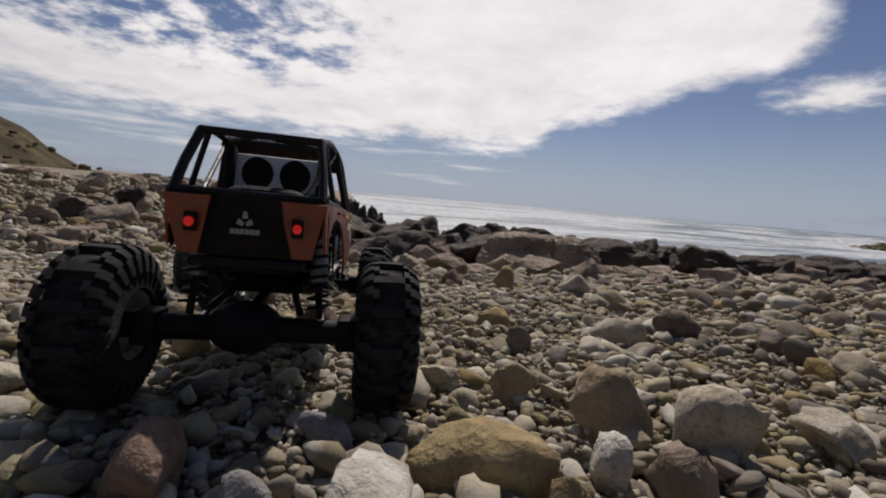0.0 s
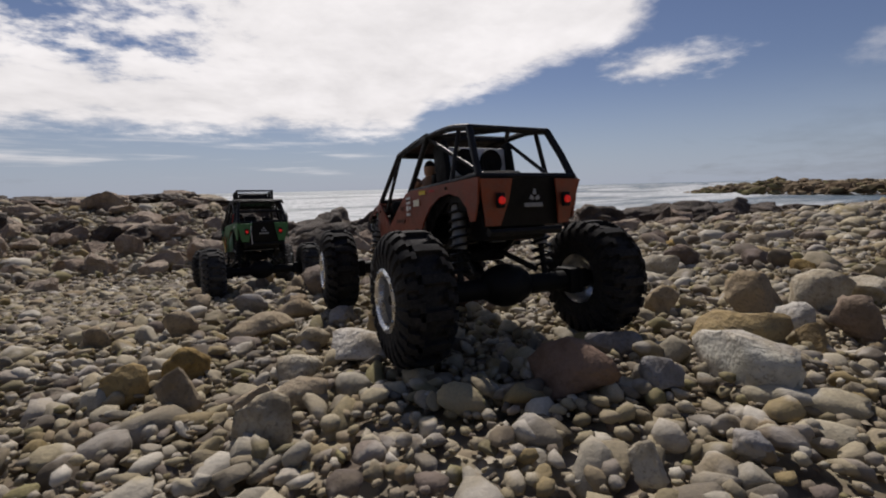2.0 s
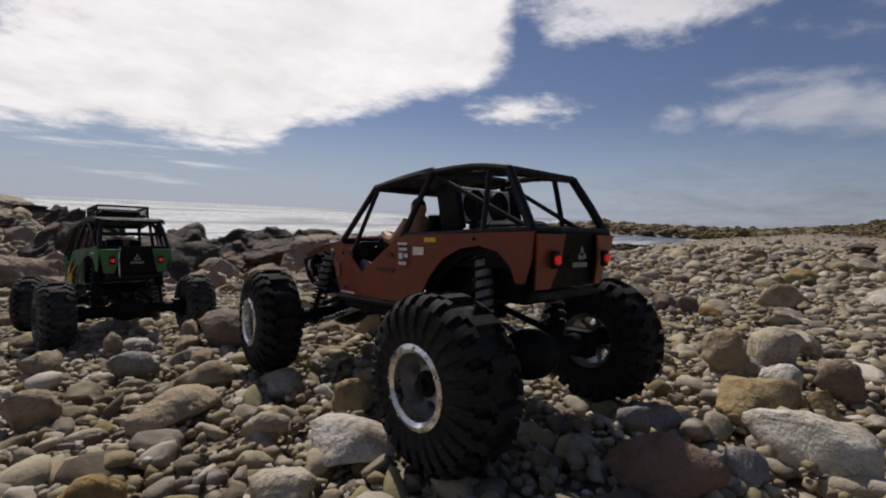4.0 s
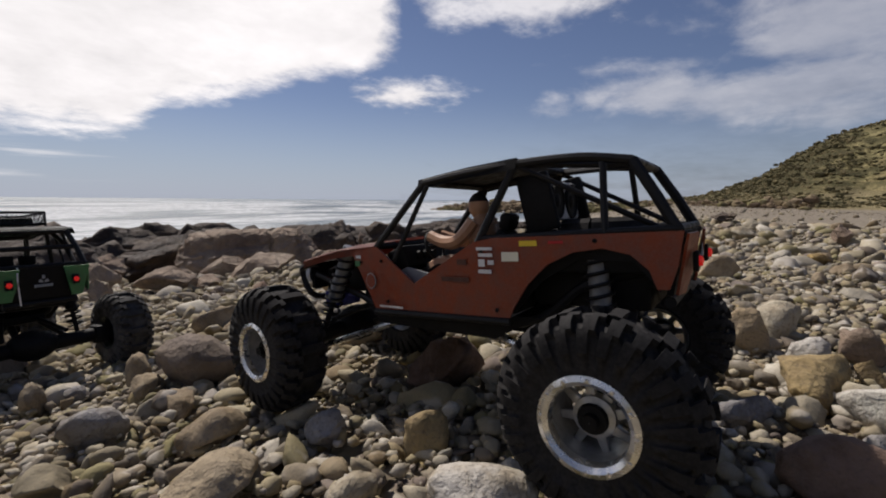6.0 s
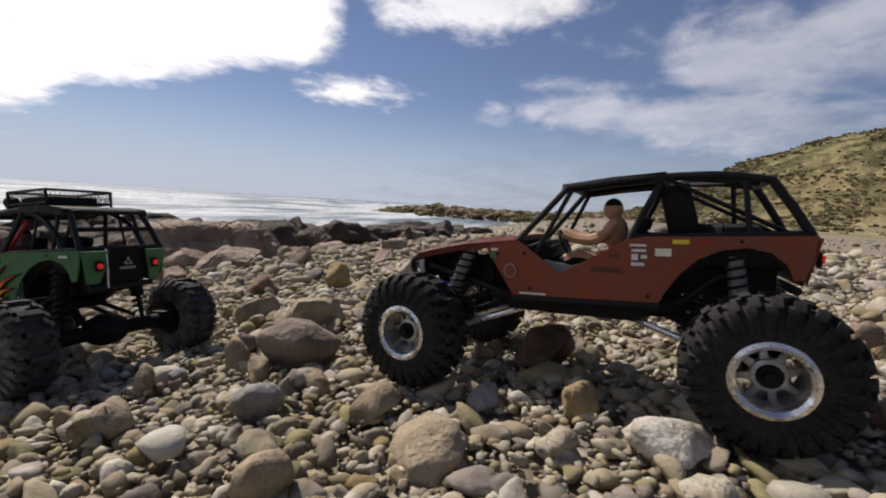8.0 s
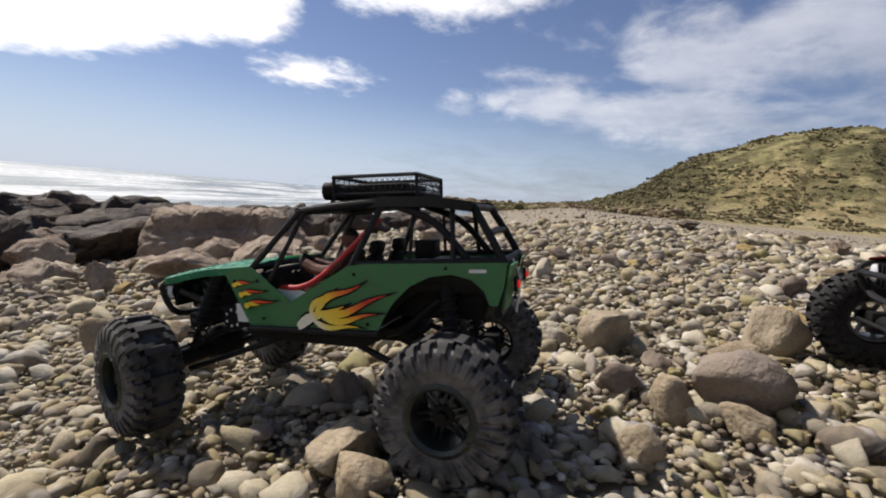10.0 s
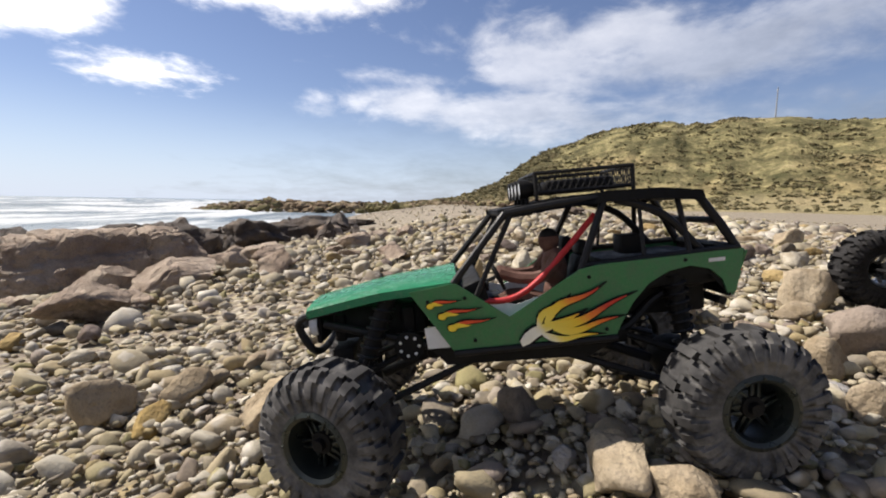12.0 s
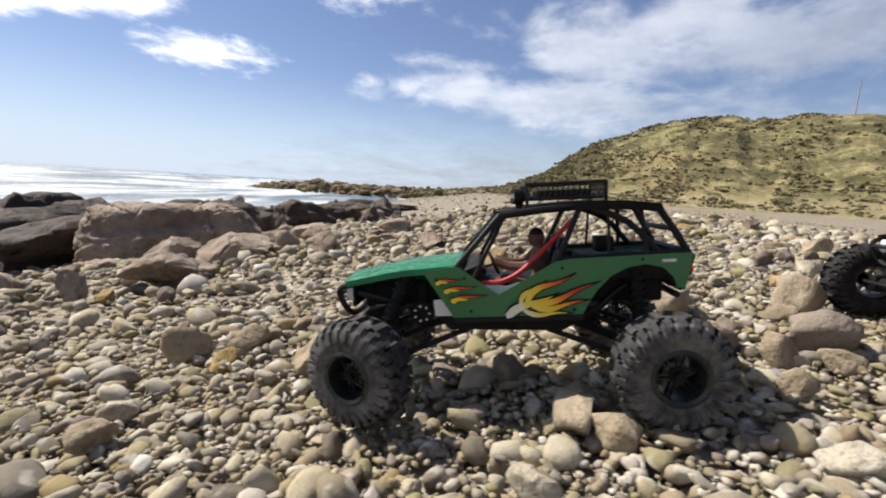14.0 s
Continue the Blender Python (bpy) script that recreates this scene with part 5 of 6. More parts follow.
def crawler(name, at, heading, pitch, roll, paint, hood_paint, label, orange):
    base = pose(at[0], at[1], float(ground_z(np.array(at[0]), np.array(at[1]))) + at[2]) @ Matrix.Rotation(radians(heading), 4, "Z") @ Matrix.Rotation(radians(pitch), 4, "X") @ Matrix.Rotation(radians(roll), 4, "Y")
    car = empty(name, base, label, "model car", "model rock crawlers")
    rubber = mat_rubber if orange else mat_dusty_rubber
    rim_mat = mat_dull_rim if orange else mat_dark_rim
    ring_mat = mat_chrome if orange else mat_dark_rim
    tyre_me, rim_me, ring_me, hub_me = tyre_mesh(rubber, 1.0 if orange else 0.94), rim_mesh(rim_mat, not orange), bead_ring_mesh(ring_mat), hub_mesh(mat_black)
    for sx in (-1, 1):
        for sy in (1, -1):
            w = part("wheel", hub_me, None, car)
            spin = Matrix.Rotation(radians(37 * sx + 61 * sy + 20), 4, "X")
            steer = Matrix.Rotation(radians((-4 if orange else -20) if sy > 0 else 0), 4, "Z")
            w.matrix_local = Matrix.Translation((sx * TRACK, sy * AXLE, TYRE_R)) @ steer @ (Matrix.Rotation(math.pi, 4, "Z") if sx < 0 else Matrix()) @ spin
            part("tyre", tyre_me, None, w, "black rubber tyre with deep lugs" if orange else "dusty grey rubber tyre with deep lugs")
            part("rim", rim_me, None, w, "dull silver spoked rim" if orange else "dark spoked rim")
            part("bead_ring", ring_me, None, w)
    suspension(car, 1, mat_chrome if orange else mat_steel)
    suspension(car, -1, mat_chrome if orange else mat_steel)

    # chassis, skid plate and gearbox
    bm = bmesh.new()
    add_box(bm, (0.078, 0.215, 0.014), Matrix.Translation((0, -0.012, 0.108)), 0.004)
    add_box(bm, (0.062, 0.10, 0.012), Matrix.Translation((0, -0.01, 0.099)), 0.004, 1.2)
    part("skid_plate", bm, mat_black, car)
    box_part("gearbox", (0.045, 0.075, 0.045), Matrix.Translation((0, 0.045, 0.138)), mat_black, car, 0.004)
    box_part("battery", (0.05, 0.10, 0.026), Matrix.Translation((0, -0.13, 0.165)), mat_black, car, 0.003)
    for s in (1, -1):
        bm = bmesh.new()
        add_tube(bm, bent(((s * 0.044, 0.200, 0.150), (s * 0.048, 0.12, 0.128), (s * 0.052, 0.06, 0.114), (s * 0.05, -0.09, 0.113), (s * 0.045, -0.15, 0.15), (s * 0.045, -0.205, 0.165))), 0.0045)
        part("frame_rail", bm, mat_steel, car)

    # front bulkhead, motor and steering servo horn crowd the nose
    bm = bmesh.new()
    add_box(bm, (0.066, 0.100, 0.034), Matrix.Translation((0, 0.142, 0.146)), 0.005, 0.85)
    add_box(bm, (0.082, 0.014, 0.040), Matrix.Translation((0, 0.112, 0.140)), 0.003)
    add_box(bm, (0.070, 0.012, 0.030), Matrix.Translation((0, 0.186, 0.142)), 0.003)
    part("front_bulkhead", bm, mat_black, car)
    bm = bmesh.new()
    add_lathe(bm, ((-0.030, 0.0004), (-0.030, 0.013), (-0.026, 0.0165), (0.024, 0.0165), (0.028, 0.013), (0.028, 0.0004)), 18, Matrix.Translation((0.030, 0.075, 0.134)))
    part("motor", bm, mat_steel, car)
    for s in (1, -1):
        bm = bmesh.new()
        add_plate(bm, [(s * 0.064, y, z) for y, z in ((0.092, 0.122), (0.074, 0.102), (-0.070, 0.099), (-0.112, 0.122))], 0.002)
        part("chassis_plate", bm, mat_black, car)
    bm = bmesh.new()
    add_box(bm, (0.126, 0.110, 0.028), Matrix.Translation((0, -0.158, 0.176)), 0.004)
    add_box(bm, (0.084, 0.100, 0.040), Matrix.Translation((0, -0.150, 0.150)), 0.004)
    part("rear_bulkhead", bm, mat_black, car)
    # bodywork
    for s in (-1, 1):
        bm = bmesh.new()
        add_side_panel(bm, s)
        panel = part("side_panel", bm, paint, car)
        bolt_heads(panel, ((0.088, 0.170), (0.052, 0.172), (0.045, 0.130), (-0.068, 0.182), (-0.082, 0.130), (-0.165, 0.189)), s, mat_black)
        bm = bmesh.new()
        add_plate(bm, [(s * 0.068, y, z) for y, z in ((-0.090, 0.124), (-0.090, 0.186), (-0.214, 0.186), (-0.210, 0.150), (-0.192, 0.172), (-0.150, 0.174), (-0.118, 0.155))], 0.002)
        part("inner_fender", bm, mat_black, car)
        bm = bmesh.new()
        add_tube(bm, ((s * 0.082, 0.066, 0.1175), (s * 0.082, -0.093, 0.1200)), 0.0034)
        part("rock_slider", bm, mat_steel, car)
    # hood: a crowned sheet with turned-down edges
    bm = bmesh.new()
    rows = []
    for y in np.linspace(0.214, 0.058, 7):
        hw = float(np.interp(y, [0.058, 0.214], [0.080, 0.056]))
        z0 = float(np.interp(y, [0.058, 0.14, 0.214], [0.189, 0.182, 0.168]))
        line = [(-hw, z0 - 0.009), (-hw, z0 - 0.001), (-hw * 0.93, z0 + 0.001), (-hw * 0.45, z0 + 0.004), (0, z0 + 0.005), (hw * 0.45, z0 + 0.004), (hw * 0.93, z0 + 0.001), (hw, z0 - 0.001), (hw, z0 - 0.009)]
        rows.append([bm.verts.new((x, y, z)) for x, z in line])
    for a, b in zip(rows, rows[1:]):
        for k in range(len(a) - 1):
            bm.faces.new((a[k], a[k + 1], b[k + 1], b[k]))
    bmesh.ops.solidify(bm, geom=bm.faces[:], thickness=0.0016)
    hood = part("hood", bm, hood_paint, car)
    # grille, lamps and front hoop
    bm = bmesh.new()
    add_box(bm, (0.098, 0.006, 0.034), Matrix.Translation((0, 0.205, 0.148)), 0.002)
    for k in range(-3, 4):
        add_box(bm, (0.005, 0.006, 0.028), Matrix.Translation((k * 0.011, 0.209, 0.148)), 0.001)
    part("grille", bm, mat_black, car)
    for s in (1, -1):
        bm = bmesh.new()
        add_lathe(bm, ((0, 0.0115), (0.007, 0.0115), (0.009, 0.009), (0.010, 0.0003)), 16, Matrix.Translation((s * 0.043, 0.205, 0.150)) @ Matrix.Rotation(radians(90), 4, "Z"))
        part("headlight", bm, mat_lens, car, "small clear round headlight")
    hoop = ((-0.052, 0.188, 0.165), (-0.052, 0.217, 0.160), (-0.048, 0.225, 0.148), (-0.038, 0.212, 0.120), (0.038, 0.212, 0.120), (0.048, 0.225, 0.148), (0.052, 0.217, 0.160), (0.052, 0.188, 0.165))
    part("front_hoop", tube(bent(hoop, 4), 0.0042), mat_steel, car)
    part("hoop_bar", tube(((-0.049, 0.223, 0.150), (0.049, 0.223, 0.150)), 0.0038), mat_steel, car)

    # tail
    bm = bmesh.new()
    add_plate(bm, ((-0.067, -0.2265, 0.194), (0.067, -0.2265, 0.194), (0.058, -0.217, 0.146), (-0.058, -0.217, 0.146)), 0.003)
    tail = part("tail_panel", bm, mat_black, car, "black tail panel")
    for s in (1, -1):
        bm = bmesh.new()
        add_plate(bm, [(s * x, y, z) for x, y, z in ((0.068, -0.2275, 0.193), (0.029, -0.2300, 0.193), (0.033, -0.2285, 0.172), (0.040, -0.2215, 0.147), (0.057, -0.2185, 0.147))], 0.002 * s)
        part("tail_corner", bm, paint, tail)
        bm = bmesh.new()
        add_box(bm, (0.0105, 0.004, 0.0150), Matrix.Translation((s * 0.0445, -0.2310, 0.1715)), 0.0015)
        bezel = part("lamp_bezel", bm, mat_black, tail)
        bm = bmesh.new()
        add_lathe(bm, ((0, 0.0040), (0.0022, 0.0037), (0.003, 0.0003)), 14, Matrix.Translation((s * 0.0445, -0.2330, 0.1715)) @ Matrix.Rotation(radians(-90), 4, "Z"))
        part("tail_light", bm, mat_tail, bezel, "glowing red tail light")
    bm = bmesh.new()
    for a in (90, 210, 330):
        turn_ = Matrix.Rotation(radians(a - 90), 4, "Y")
        add_box(bm, (0.0050, 0.0012, 0.0056), Matrix.Translation((0.0042 * math.cos(radians(a)), -0.2315, 0.1755 + 0.0042 * math.sin(radians(a)))) @ turn_, 0.0004, 0.6)
    for k in range(6):
        add_box(bm, (0.0037, 0.0012, 0.0042), Matrix.Translation((-0.0105 + 0.0042 * k, -0.2295, 0.1665)), 0.0004)
    part("badge", bm, mat_grey, tail, "pale grey emblem")
    part("tail_bar", tube(((-0.05, -0.214, 0.140), (0.05, -0.214, 0.140)), 0.0045), mat_steel, car)

    # roll cage
    FR, MR, RR, TL = (0.066, 0.005, 0.249), (0.062, -0.097, 0.257), (0.055, -0.190, 0.250), (0.064, -0.222, 0.194)
    for s in (1, -1):
        f = lambda p: (p[0] * s, p[1], p[2])
        part("windscreen_pillar", tube((f((0.080, 0.062, 0.186)), f(FR)), 0.0037), mat_steel, car)
        if not orange:
            part("cage_upright", tube((f((0.060, -0.128, 0.256)), f((0.074, -0.126, 0.193))), 0.0020), mat_steel, car)
            part("rear_brace", tube(bent((f((0.062, -0.104, 0.254)), f((0.063, -0.150, 0.235)), f((0.064, -0.186, 0.196))), 4), 0.0042), mat_steel, car)
        part("windscreen_brace", tube((f((0.078, 0.040, 0.172)), f((0.066, 0.000, 0.247))), 0.0028), mat_steel, car)
        part("roof_rail", tube(bent((f(FR), f((0.065, -0.045, 0.254)), f(MR), f((0.059, -0.15, 0.2565)), f(RR)), 4), 0.0038), mat_steel, car)
        part("middle_pillar", tube((f((0.080, -0.062, 0.188)), f((0.0625, -0.094, 0.256))), 0.0037), mat_steel, car)
        part("rear_pillar", tube((f(RR), f((0.061, -0.208, 0.220)), f(TL)), 0.0044), mat_steel, car)
        part("rear_strut", tube((f((0.056, -0.168, 0.253)), f((0.071, -0.172, 0.193))), 0.0029), mat_steel, car)
        part("belt_tube", tube((f((0.079, -0.062, 0.1925)), f((0.066, -0.222, 0.1965))), 0.0032), mat_steel, car)
        if orange:
            part("rear_brace", tube((f((0.062, -0.098, 0.254)), f((0.045, -0.205, 0.198))), 0.0024), mat_steel, car)
    for y, z, w, nm in ((0.005, 0.249, 0.066, "front_cross_bar"), (-0.097, 0.257, 0.062, "middle_cross_bar"), (-0.190, 0.250, 0.055, "rear_cross_bar"), (-0.205, 0.224, 0.060, "upper_tail_bar"), (-0.222, 0.196, 0.064, "tail_rail"), (0.060, 0.187, 0.080, "cowl_bar")):
        if nm != "upper_tail_bar" or not orange:
            part(nm, tube(((-w, y, z), (w, y, z)), 0.0036), mat_steel, car)
    if orange:
        part("roof_diagonal", tube(((-0.060, -0.100, 0.256), (0.0, -0.188, 0.251)), 0.003), mat_steel, car)
        part("roof_diagonal", tube(((0.060, -0.100, 0.256), (0.0, -0.188, 0.251)), 0.003), mat_steel, car)
    back = -0.099 if orange else -0.188
    bm = bmesh.new()
    for y0, y1, z0, z1 in ((0.010, -0.045, 0.2525, 0.2585), (-0.045, -0.097, 0.2585, 0.2615)) + (() if orange else ((-0.097, -0.150, 0.2615, 0.2605), (-0.150, -0.190, 0.2605, 0.2545))):
        ww = 0.064
        vs = [bm.verts.new(p) for p in ((-ww, y0, z0), (ww, y0, z0), (ww, y1, z1), (-ww, y1, z1))]
        bm.faces.new(vs)
    bmesh.ops.remove_doubles(bm, verts=bm.verts[:], dist=1e-5)
    bmesh.ops.solidify(bm, geom=bm.faces[:], thickness=-0.002)
    roof = part("roof_panel", bm, mat_black, car)
    edge = ((0.012, 0.2530), (-0.045, 0.2592), (-0.097, 0.2622)) + (() if orange else ((-0.150, 0.2612), (-0.191, 0.2552)))
    for s in (1, -1):
        bm = bmesh.new()
        upper = [bm.verts.new((s * 0.0645, y, z)) for y, z in edge]
        lower = [bm.verts.new((s * 0.0685, y, z - 0.0105)) for y, z in edge]
        for k in range(len(edge) - 1):
            bm.faces.new((upper[k], upper[k + 1], lower[k + 1], lower[k]))
        bmesh.ops.solidify(bm, geom=bm.faces[:], thickness=0.0012)
        part("roof_edge", bm, mat_black, roof)

    # cabin
    bm = bmesh.new()
    add_box(bm, (0.142, 0.150, 0.004), Matrix.Translation((0, -0.015, 0.124)), 0.001)
    add_box(bm, (0.120, 0.004, 0.05), Matrix.Translation((0, 0.056, 0.150)), 0.001)
    part("cabin_tub", bm, mat_grey if orange else mat_white, car, "grey cabin tub" if orange else "pale cabin tub")
    for s in (1, -1):
        bm = bmesh.new()
        add_plate(bm, [(s * 0.066, y, z) for y, z in ((0.046, 0.127), (-0.086, 0.127), (-0.086, 0.178), (-0.048, 0.172), (0.000, 0.158), (0.036, 0.166))], 0.002)
        part("cabin_side", bm, mat_grey if orange else mat_white, car, "grey cabin side" if orange else "pale cabin side")
    box_part("cabin_rear_wall", (0.130, 0.004, 0.062), Matrix.Translation((0, -0.090, 0.155)), mat_black, car)
    bm = bmesh.new()
    add_box(bm, (0.140, 0.026, 0.024), Matrix.Translation((0, 0.042, 0.172)) @ Matrix.Rotation(radians(-20), 4, "X"), 0.004)
    for k in (-1, 0, 1):
        add_lathe(bm, ((0, 0.005), (0.003, 0.0045), (0.003, 0.0003)), 10, Matrix.Translation((-0.035 + k * 0.013, 0.028, 0.176)) @ Matrix.Rotation(radians(-90), 4, "Z"))
    part("dashboard", bm, mat_black, car)
    for s in (1, -1):
        bm = bmesh.new()
        add_box(bm, (0.048, 0.050, 0.014), Matrix.Translation((s * 0.036, -0.030, 0.138)), 0.005)
        add_box(bm, (0.044, 0.014, 0.060), Matrix.Translation((s * 0.036, -0.066, 0.171)) @ Matrix.Rotation(radians(14), 4, "X"), 0.005, 0.8)
        add_box(bm, (0.026, 0.012, 0.016), Matrix.Translation((s * 0.036, -0.075, 0.207)) @ Matrix.Rotation(radians(14), 4, "X"), 0.004)
        part("seat", bm, mat_black, car)
    bm = bmesh.new()
    ring = [Vector((-0.036 + 0.015 * math.cos(a), 0.014 + 0.006 * math.sin(a), 0.184 + 0.014 * math.sin(a))) for a in np.linspace(0, 2 * math.pi, 21)]
    add_tube(bm, ring, 0.002, 6)
    add_tube(bm, ((-0.036, 0.014, 0.184), (-0.036, 0.040, 0.174)), 0.002, 6)
    add_tube(bm, ((-0.050, 0.014, 0.184), (-0.022, 0.014, 0.184)), 0.0015, 6)
    part("steering_wheel", bm, mat_black, car)

    if orange:
        # loudspeaker box behind the seats
        bm = bmesh.new()
        add_box(bm, (0.092, 0.018, 0.037), Matrix.Translation((0, -0.108, 0.2240)) @ Matrix.Rotation(radians(-6), 4, "X"), 0.003)
        box = part("loudspeaker_box", bm, mat_white, car, "white loudspeaker box")
        for s in (1, -1):
            bm = bmesh.new()
            place = Matrix.Translation((s * 0.0205, -0.1165, 0.2238)) @ Matrix.Rotation(radians(-90), 4, "Z")
            add_lathe(bm, ((0, 0.0172), (0.0034, 0.0168), (0.0036, 0.0150), (0.0022, 0.0136), (0.0016, 0.0070), (0.0030, 0.0050), (0.0034, 0.0002)), 26, place)
            part("loudspeaker_cone", bm, mat_black, box, "round black loudspeaker")
        for s in (1, -1):
            bm = bmesh.new()
            add_box(bm, (0.010, 0.030, 0.052), Matrix.Translation((s * 0.050, -0.110, 0.222)) @ Matrix.Rotation(radians(-12), 4, "X"), 0.003)
            part("side_box", bm, mat_black, car)
        bm = bmesh.new()
        rings = [Vector((-0.018 * math.cos(a) - 0.0, -0.152 + 0.030 * math.sin(a), 0.197)) * 1.0 for a in np.linspace(0, 2 * math.pi, 25)]
        add_tube(bm, [Vector((v.x * 1.7, v.y, v.z)) for v in rings], 0.010, 10)
        part("spare_tyre", bm, mat_rubber, car)
        # stickers along the sides
        for s in (-1, 1):
            for y, z, w, h, mt in ((-0.072, 0.1840, 0.016, 0.0026, mat_white), (-0.073, 0.1785, 0.014, 0.0030, mat_white), (-0.069, 0.1715, 0.0065, 0.0065, mat_white), (-0.078, 0.1720, 0.006, 0.004, mat_white),
                                   (-0.072, 0.1640, 0.013, 0.0035, mat_white), (-0.096, 0.1770, 0.015, 0.0080, mat_cream), (-0.112, 0.1880, 0.015, 0.0045, mat_yellow), (-0.135, 0.1885, 0.012, 0.0025, mat_red),
                                   (-0.048, 0.1720, 0.010, 0.0050, mat_brown), (-0.040, 0.1560, 0.030, 0.0042, mat_brown), (0.092, 0.1755, 0.010, 0.0032, mat_white), (0.094, 0.1680, 0.009, 0.0060, mat_green), (0.042, 0.1245, 0.032, 0.0022, mat_white)):
                part("sticker", bar_decal(y, z, w, h, s), mt, car, smooth=False)
            pts = [(0.070 + 0.0085 * math.cos(a), 0.1505 + 0.0085 * math.sin(a)) for a in np.linspace(0, 2 * math.pi, 18, endpoint=False)]
            part("round_emblem", decal(pts, s), mat_grey, car, smooth=False)
            part("emblem_spot", decal([(0.070 + 0.0074 * math.cos(a), 0.1505 + 0.0074 * math.sin(a)) for a in np.linspace(0, 2 * math.pi, 14, endpoint=False)], s, 0.0017), mat_orange, car, smooth=False)
    else:
        # flames licking back along the door and the nose
        def tongue(y0, z0, y1, z1, w, sag, reach=1.0, swell=1.0):
            """One curling flame from its root to its tip."""
            upper, lower = [], []
            dy, dz = y1 - y0, z1 - z0
            length = math.hypot(dy, dz)
            ny, nz = -dz / length, dy / length
            for k in range(9):
                t = k / 8 * reach
                bow = sag * math.sin(math.pi * min(t, 1.0)) + sag * 0.5 * math.sin(2 * math.pi * min(t, 1.0))
                cy, cz = y0 + dy * t + ny * bow, z0 + dz * t + nz * bow
                hw = w * swell * 0.5 * max(1 - k / 8, 0.03) ** 0.75 * (0.45, 0.9)[k] if k < 2 else w * swell * 0.5 * max(1 - k / 8, 0.03) ** 0.75
                upper.append((cy + ny * hw, cz + nz * hw))
                lower.append((cy - ny * hw, cz - nz * hw))
            return upper + lower[::-1]
        licks = ((0.0010, 0.1225, -0.0560, 0.1480, 0.0155, -0.003), (-0.016, 0.1390, -0.0450, 0.1640, 0.0095, -0.004), (-0.023, 0.1400, -0.0760, 0.1715, 0.0120, -0.006),
                 (-0.030, 0.1400, -0.1030, 0.1610, 0.0120, 0.005), (-0.030, 0.1360, -0.0930, 0.1415, 0.0110, 0.005), (-0.020, 0.1310, -0.0730, 0.1265, 0.0095, 0.004))
        sparks = ((0.086, 0.1660, 0.060, 0.1700, 0.0052, -0.0018), (0.075, 0.1555, 0.042, 0.1610, 0.0060, -0.0020), (0.066, 0.1440, 0.030, 0.1500, 0.0064, -0.0020))
        for s in (-1, 1):
            for k, q in enumerate(licks):
                part("flame_edge", decal(tongue(*q[:4], q[4] * 1.25, q[5], 1.16), s, 0.0008 + 0.0001 * k), mat_black, car, smooth=False)
            for k, q in enumerate(licks):
                part("flame", decal(tongue(*q[:4], q[4] * 0.88, q[5]), s, 0.0018 + 0.0002 * k), mat_flame, car, smooth=False)
            drop = [(-0.0040 + 0.0050 * math.cos(a), 0.1262 + 0.0046 * math.sin(a)) for a in np.linspace(0, 2 * math.pi, 20, endpoint=False)]
            part("flame_root", decal(drop, s, 0.0031), mat_flame, car, smooth=False)
            for k, q in enumerate(sparks):
                ring = [(math.cos(a), math.sin(a)) for a in np.linspace(0, 2 * math.pi, 16, endpoint=False)]
                part("small_flame_edge", decal(tongue(*q[:4], q[4] * 1.35, q[5], 1.2), s, 0.0008 + 0.0001 * k), mat_black, car, smooth=False)
                part("small_flame_edge", decal([(q[0] + q[4] * 0.86 * c, q[1] + q[4] * 0.70 * d) for c, d in ring], s, 0.0011 + 0.0001 * k), mat_black, car, smooth=False)
                part("flame_tip", decal(tongue(*q[:4], q[4] * 0.8, q[5]), s, 0.0016 + 0.0002 * k), mat_flame_red, car, smooth=False)
                part("small_flame", decal(tongue(q[0], q[1], (q[0] + q[2]) / 2, (q[1] + q[3]) / 2 - 0.001, q[4], q[5] * 0.6), s, 0.0024 + 0.0002 * k), mat_yellow, car, smooth=False)
                part("flame_bulb", decal([(q[0] + q[4] * 0.66 * c, q[1] + q[4] * 0.52 * d) for c, d in ring], s, 0.0032 + 0.0002 * k), mat_yellow, car, smooth=False)
            part("maker_plate", bar_decal(-0.197, 0.1865, 0.017, 0.0035, s), mat_white, car, smooth=False)
        for s in (-1, 1):
            bm = bmesh.new()
            add_plate(bm, [(s * 0.070, y, z) for y, z in ((0.067, 0.121), (0.092, 0.121), (0.094, 0.142), (0.081, 0.143))], 0.002)
            part("nose_gusset", bm, mat_white, car, "pale angled gusset below the nose")
            bm = bmesh.new()
            place = Matrix.Translation((s * 0.050, 0.112, 0.121)) @ (Matrix() if s > 0 else Matrix.Rotation(math.pi, 4, "Z"))
            add_lathe(bm, ((-0.004, 0.0003), (-0.004, 0.0155), (0.003, 0.0160), (0.0045, 0.0145), (0.0045, 0.0003)), 20, place)
            cover = part("clutch_cover", bm, mat_black, car)
            for k in range(7):
                a = 2 * math.pi * k / 7
                bm = bmesh.new()
                add_lathe(bm, ((0.0040, 0.0018), (0.0050, 0.0016), (0.0052, 0.0002)), 8, place @ Matrix.Translation((0, 0.0100 * math.cos(a), 0.0100 * math.sin(a))))
                part("stud", bm, mat_white, cover)
        part("red_strap", tube(bent(((-0.066, 0.036, 0.164), (-0.068, 0.008, 0.1640), (-0.066, -0.018, 0.176), (-0.060, -0.052, 0.206), (-0.054, -0.086, 0.240)), 6), 0.0031, 10), mat_red, car, "thick red strap")
        box_part("radio_box", (0.03, 0.022, 0.02), Matrix.Translation((-0.02, -0.130, 0.205)), mat_black, car)
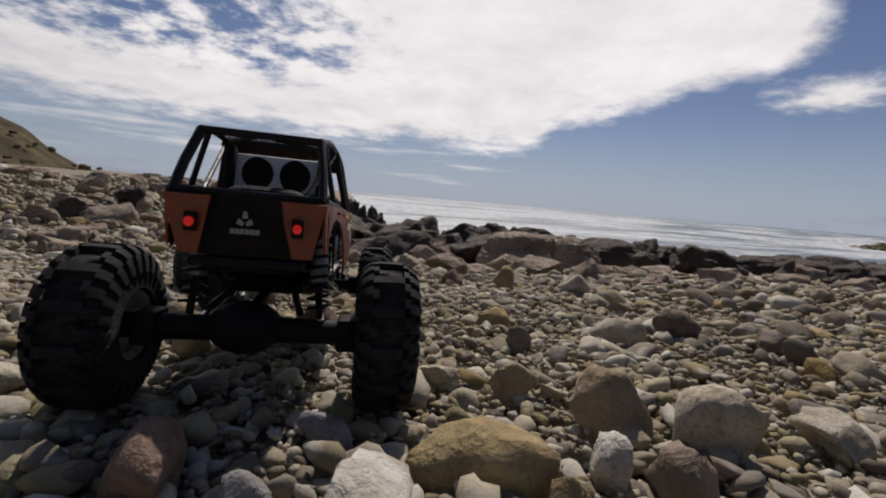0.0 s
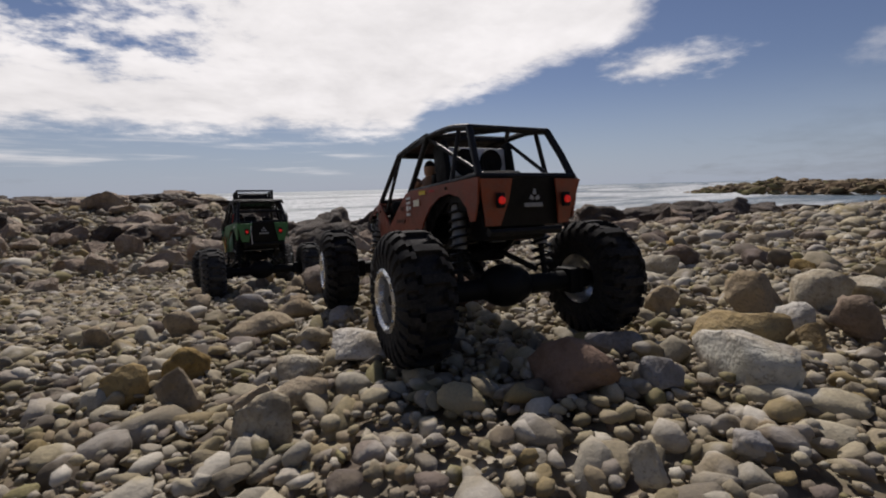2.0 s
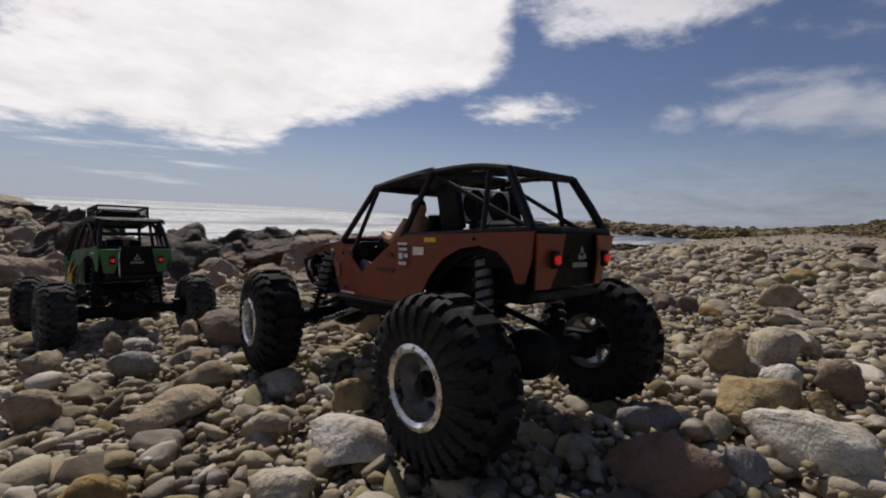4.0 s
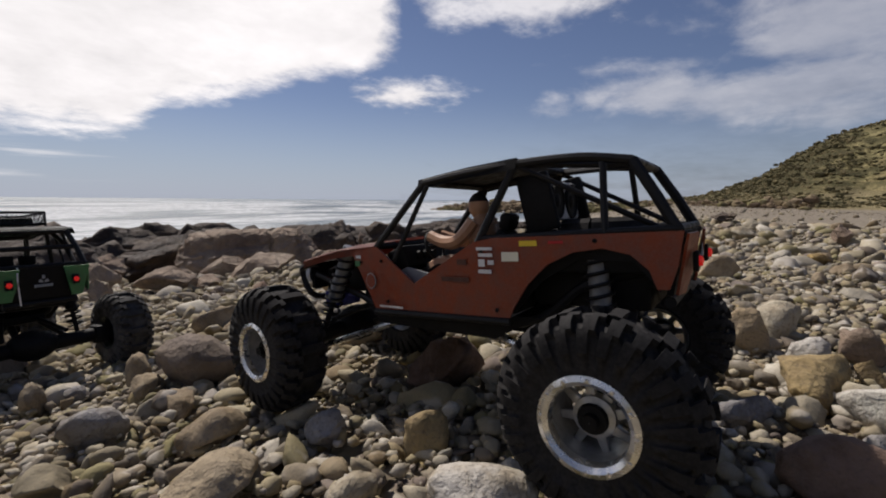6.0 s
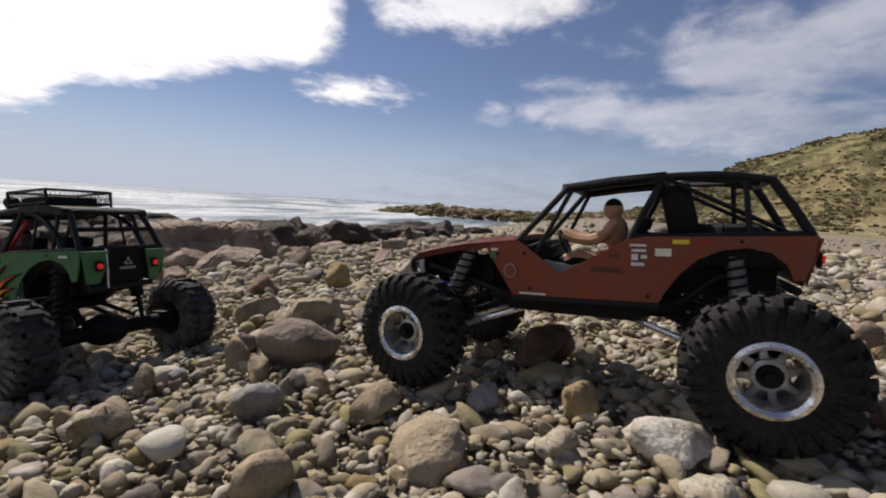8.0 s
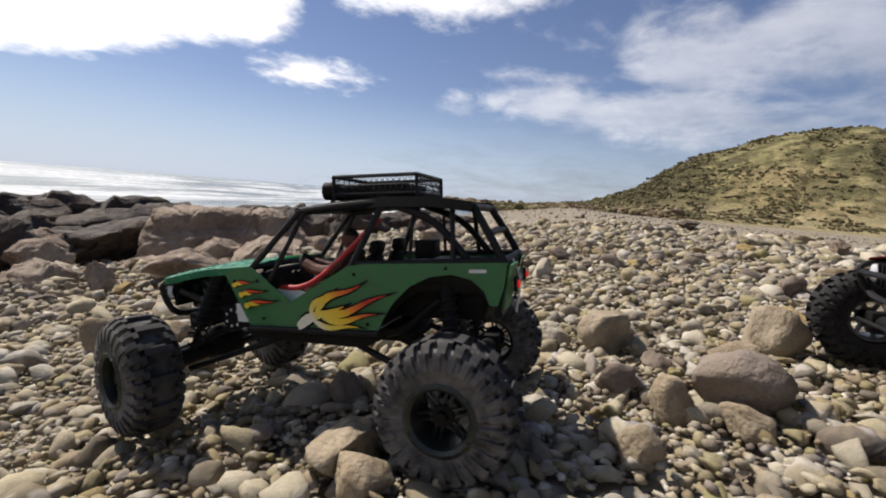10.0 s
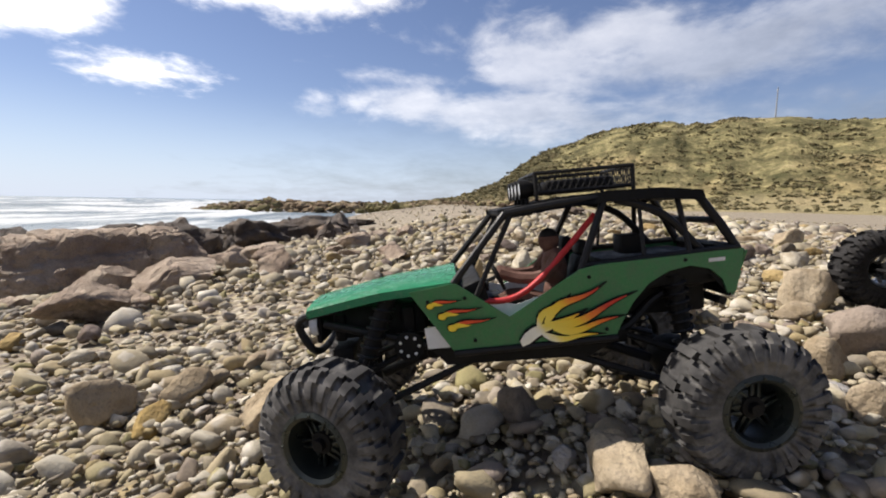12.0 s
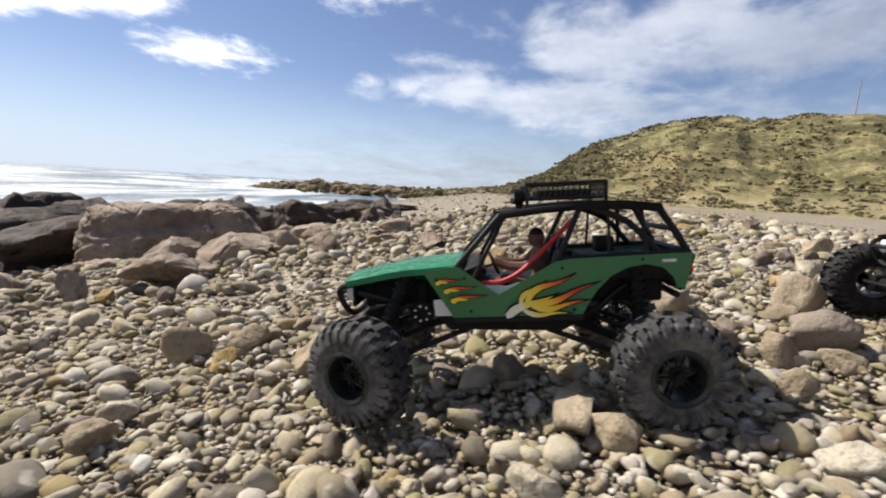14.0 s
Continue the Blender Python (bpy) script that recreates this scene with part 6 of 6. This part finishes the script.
        part("white_cable", tube(bent(((-0.03, -0.226, 0.196), (-0.034, -0.234, 0.175), (-0.032, -0.230, 0.140)), 5), 0.0012, 5), mat_white, car)
        # roof basket with wire mesh sides
        basket = part("roof_basket", tube(((-0.05, -0.035, 0.268), (0.05, -0.035, 0.268)), 0.0022, 6), mat_steel, car, "black wire roof basket")
        top = [(-0.050, -0.030, 0.286), (0.050, -0.030, 0.286), (0.050, -0.128, 0.286), (-0.050, -0.128, 0.286), (-0.050, -0.030, 0.286)]
        part("basket_rim", tube(top, 0.0022, 6), mat_steel, basket)
        part("basket_floor_rail", tube([(x * 0.98, y, 0.2665) for x, y, z in top], 0.0022, 6), mat_steel, basket)
        bm = bmesh.new()
        for (x0, y0, _), (x1, y1, _) in zip(top, top[1:]):
            length = math.hypot(x1 - x0, y1 - y0)
            k = int(length / 0.0065)
            for i in range(k + 1):
                for d in (1.5, -1.5):
                    t0, t1 = i / k, min(max(i / k + d / k, 0), 1)
                    add_tube(bm, ((x0 + (x1 - x0) * t0, y0 + (y1 - y0) * t0, 0.267), (x0 + (x1 - x0) * t1, y0 + (y1 - y0) * t1, 0.286)), 0.00045, 4, False)
        part("basket_mesh", bm, mat_steel, basket)
        for sx in (-1, 1):
            for y in (-0.03, -0.128):
                part("basket_post", tube(((sx * 0.05, y, 0.258), (sx * 0.05, y, 0.286)), 0.0022, 6), mat_steel, basket)
        bm = bmesh.new()
        add_box(bm, (0.078, 0.070, 0.012), Matrix.Translation((0, -0.078, 0.2725)), 0.004)
        part("luggage", bm, mat_black, basket)
        for k in (-1.5, -0.5, 0.5, 1.5):
            bm = bmesh.new()
            mm = Matrix.Translation((k * 0.026, -0.020, 0.2715)) @ Matrix.Rotation(radians(90), 4, "Z")
            add_lathe(bm, ((-0.010, 0.0003), (-0.010, 0.006), (-0.003, 0.0098), (0.006, 0.0102), (0.006, 0.0086), (0.004, 0.0003)), 16, mm)
            add_box(bm, (0.004, 0.004, 0.014), Matrix.Translation((k * 0.026, -0.022, 0.259)), 0.0008)
            lamp = part("roof_lamp", bm, mat_black, basket)
            bm = bmesh.new()
            add_lathe(bm, ((0.0045, 0.0084), (0.0055, 0.0060), (0.006, 0.0003)), 16, mm)
            part("lamp_lens", bm, mat_lens, lamp)
    # the body of the orange one rides a little lower on its springs
    low = {"wheel", "axle", "lower_link", "upper_link", "shock_absorber", "drive_shaft", "steering_link", "servo"}
    for ob in car.children:
        if ob.name.split(".")[0] not in low:
            ob.location.z -= 0.007 if orange else 0.0
            ob.scale.x = BODY_NARROW
    return car


def driver(name, base, skin, label):
    """A seated doll, one plain mesh."""
    bm = bmesh.new()

    def ball(c, rad):
        for v in bmesh.ops.create_uvsphere(bm, u_segments=14, v_segments=10, radius=1.0)["verts"]:
            v.co = Vector((c[0] + v.co.x * rad[0], c[1] + v.co.y * rad[1], c[2] + v.co.z * rad[2]))
    x = -0.036
    ball((x, -0.046, 0.160), (0.017, 0.013, 0.020))
    ball((x, -0.046, 0.188), (0.021, 0.013, 0.022))
    ball((x, -0.042, 0.217), (0.0090, 0.0110, 0.0130))
    add_tube(bm, ((x, -0.045, 0.205), (x, -0.043, 0.212)), 0.0055, 8)
    for s in (1, -1):
        add_tube(bm, bent(((x + s * 0.020, -0.046, 0.202), (x + s * 0.024, -0.030, 0.184), (x + s * 0.016, -0.008, 0.182), (x + s * 0.010, 0.012, 0.188)), 4), 0.0065, 8)
        add_tube(bm, bent(((x + s * 0.009, -0.040, 0.150), (x + s * 0.010, 0.000, 0.160), (x + s * 0.010, 0.034, 0.134)), 4), 0.0080, 8)
    me = finish(bm, name, skin)
    me.materials.append(mat_black)
    # dark hair and dark trousers
    for f in me.polygons:
        f.material_index = 1 if f.center.z > 0.2205 or f.center.z < 0.158 else 0
    ob = new(name, me)
    ob.matrix_world = base @ Matrix.Diagonal((BODY_NARROW, 1, 1, 1))
    return tagged(ob, label, "doll")


orange_car = crawler("orange_crawler", (0.0, 0.0, 0.003), 7.00, -4.30, 0.70, mat_orange, mat_orange,
                     "orange model rock crawler with black roll cage and silver rims", True)
green_car = crawler("green_crawler", (-0.34, 0.80, 0.001), 12.82, -6.00, 1.00, mat_green, mat_green_sheen,
                    "green model rock crawler with painted flames and dusty tyres", False)
bpy.context.view_layer.update()
driver("driver_figure", orange_car.matrix_world, mat_skin, "tan plain doll sitting at the wheel of the orange crawler")
driver("driver_figure", green_car.matrix_world, mat_brown, "dark brown plain doll sitting at the wheel of the green crawler")
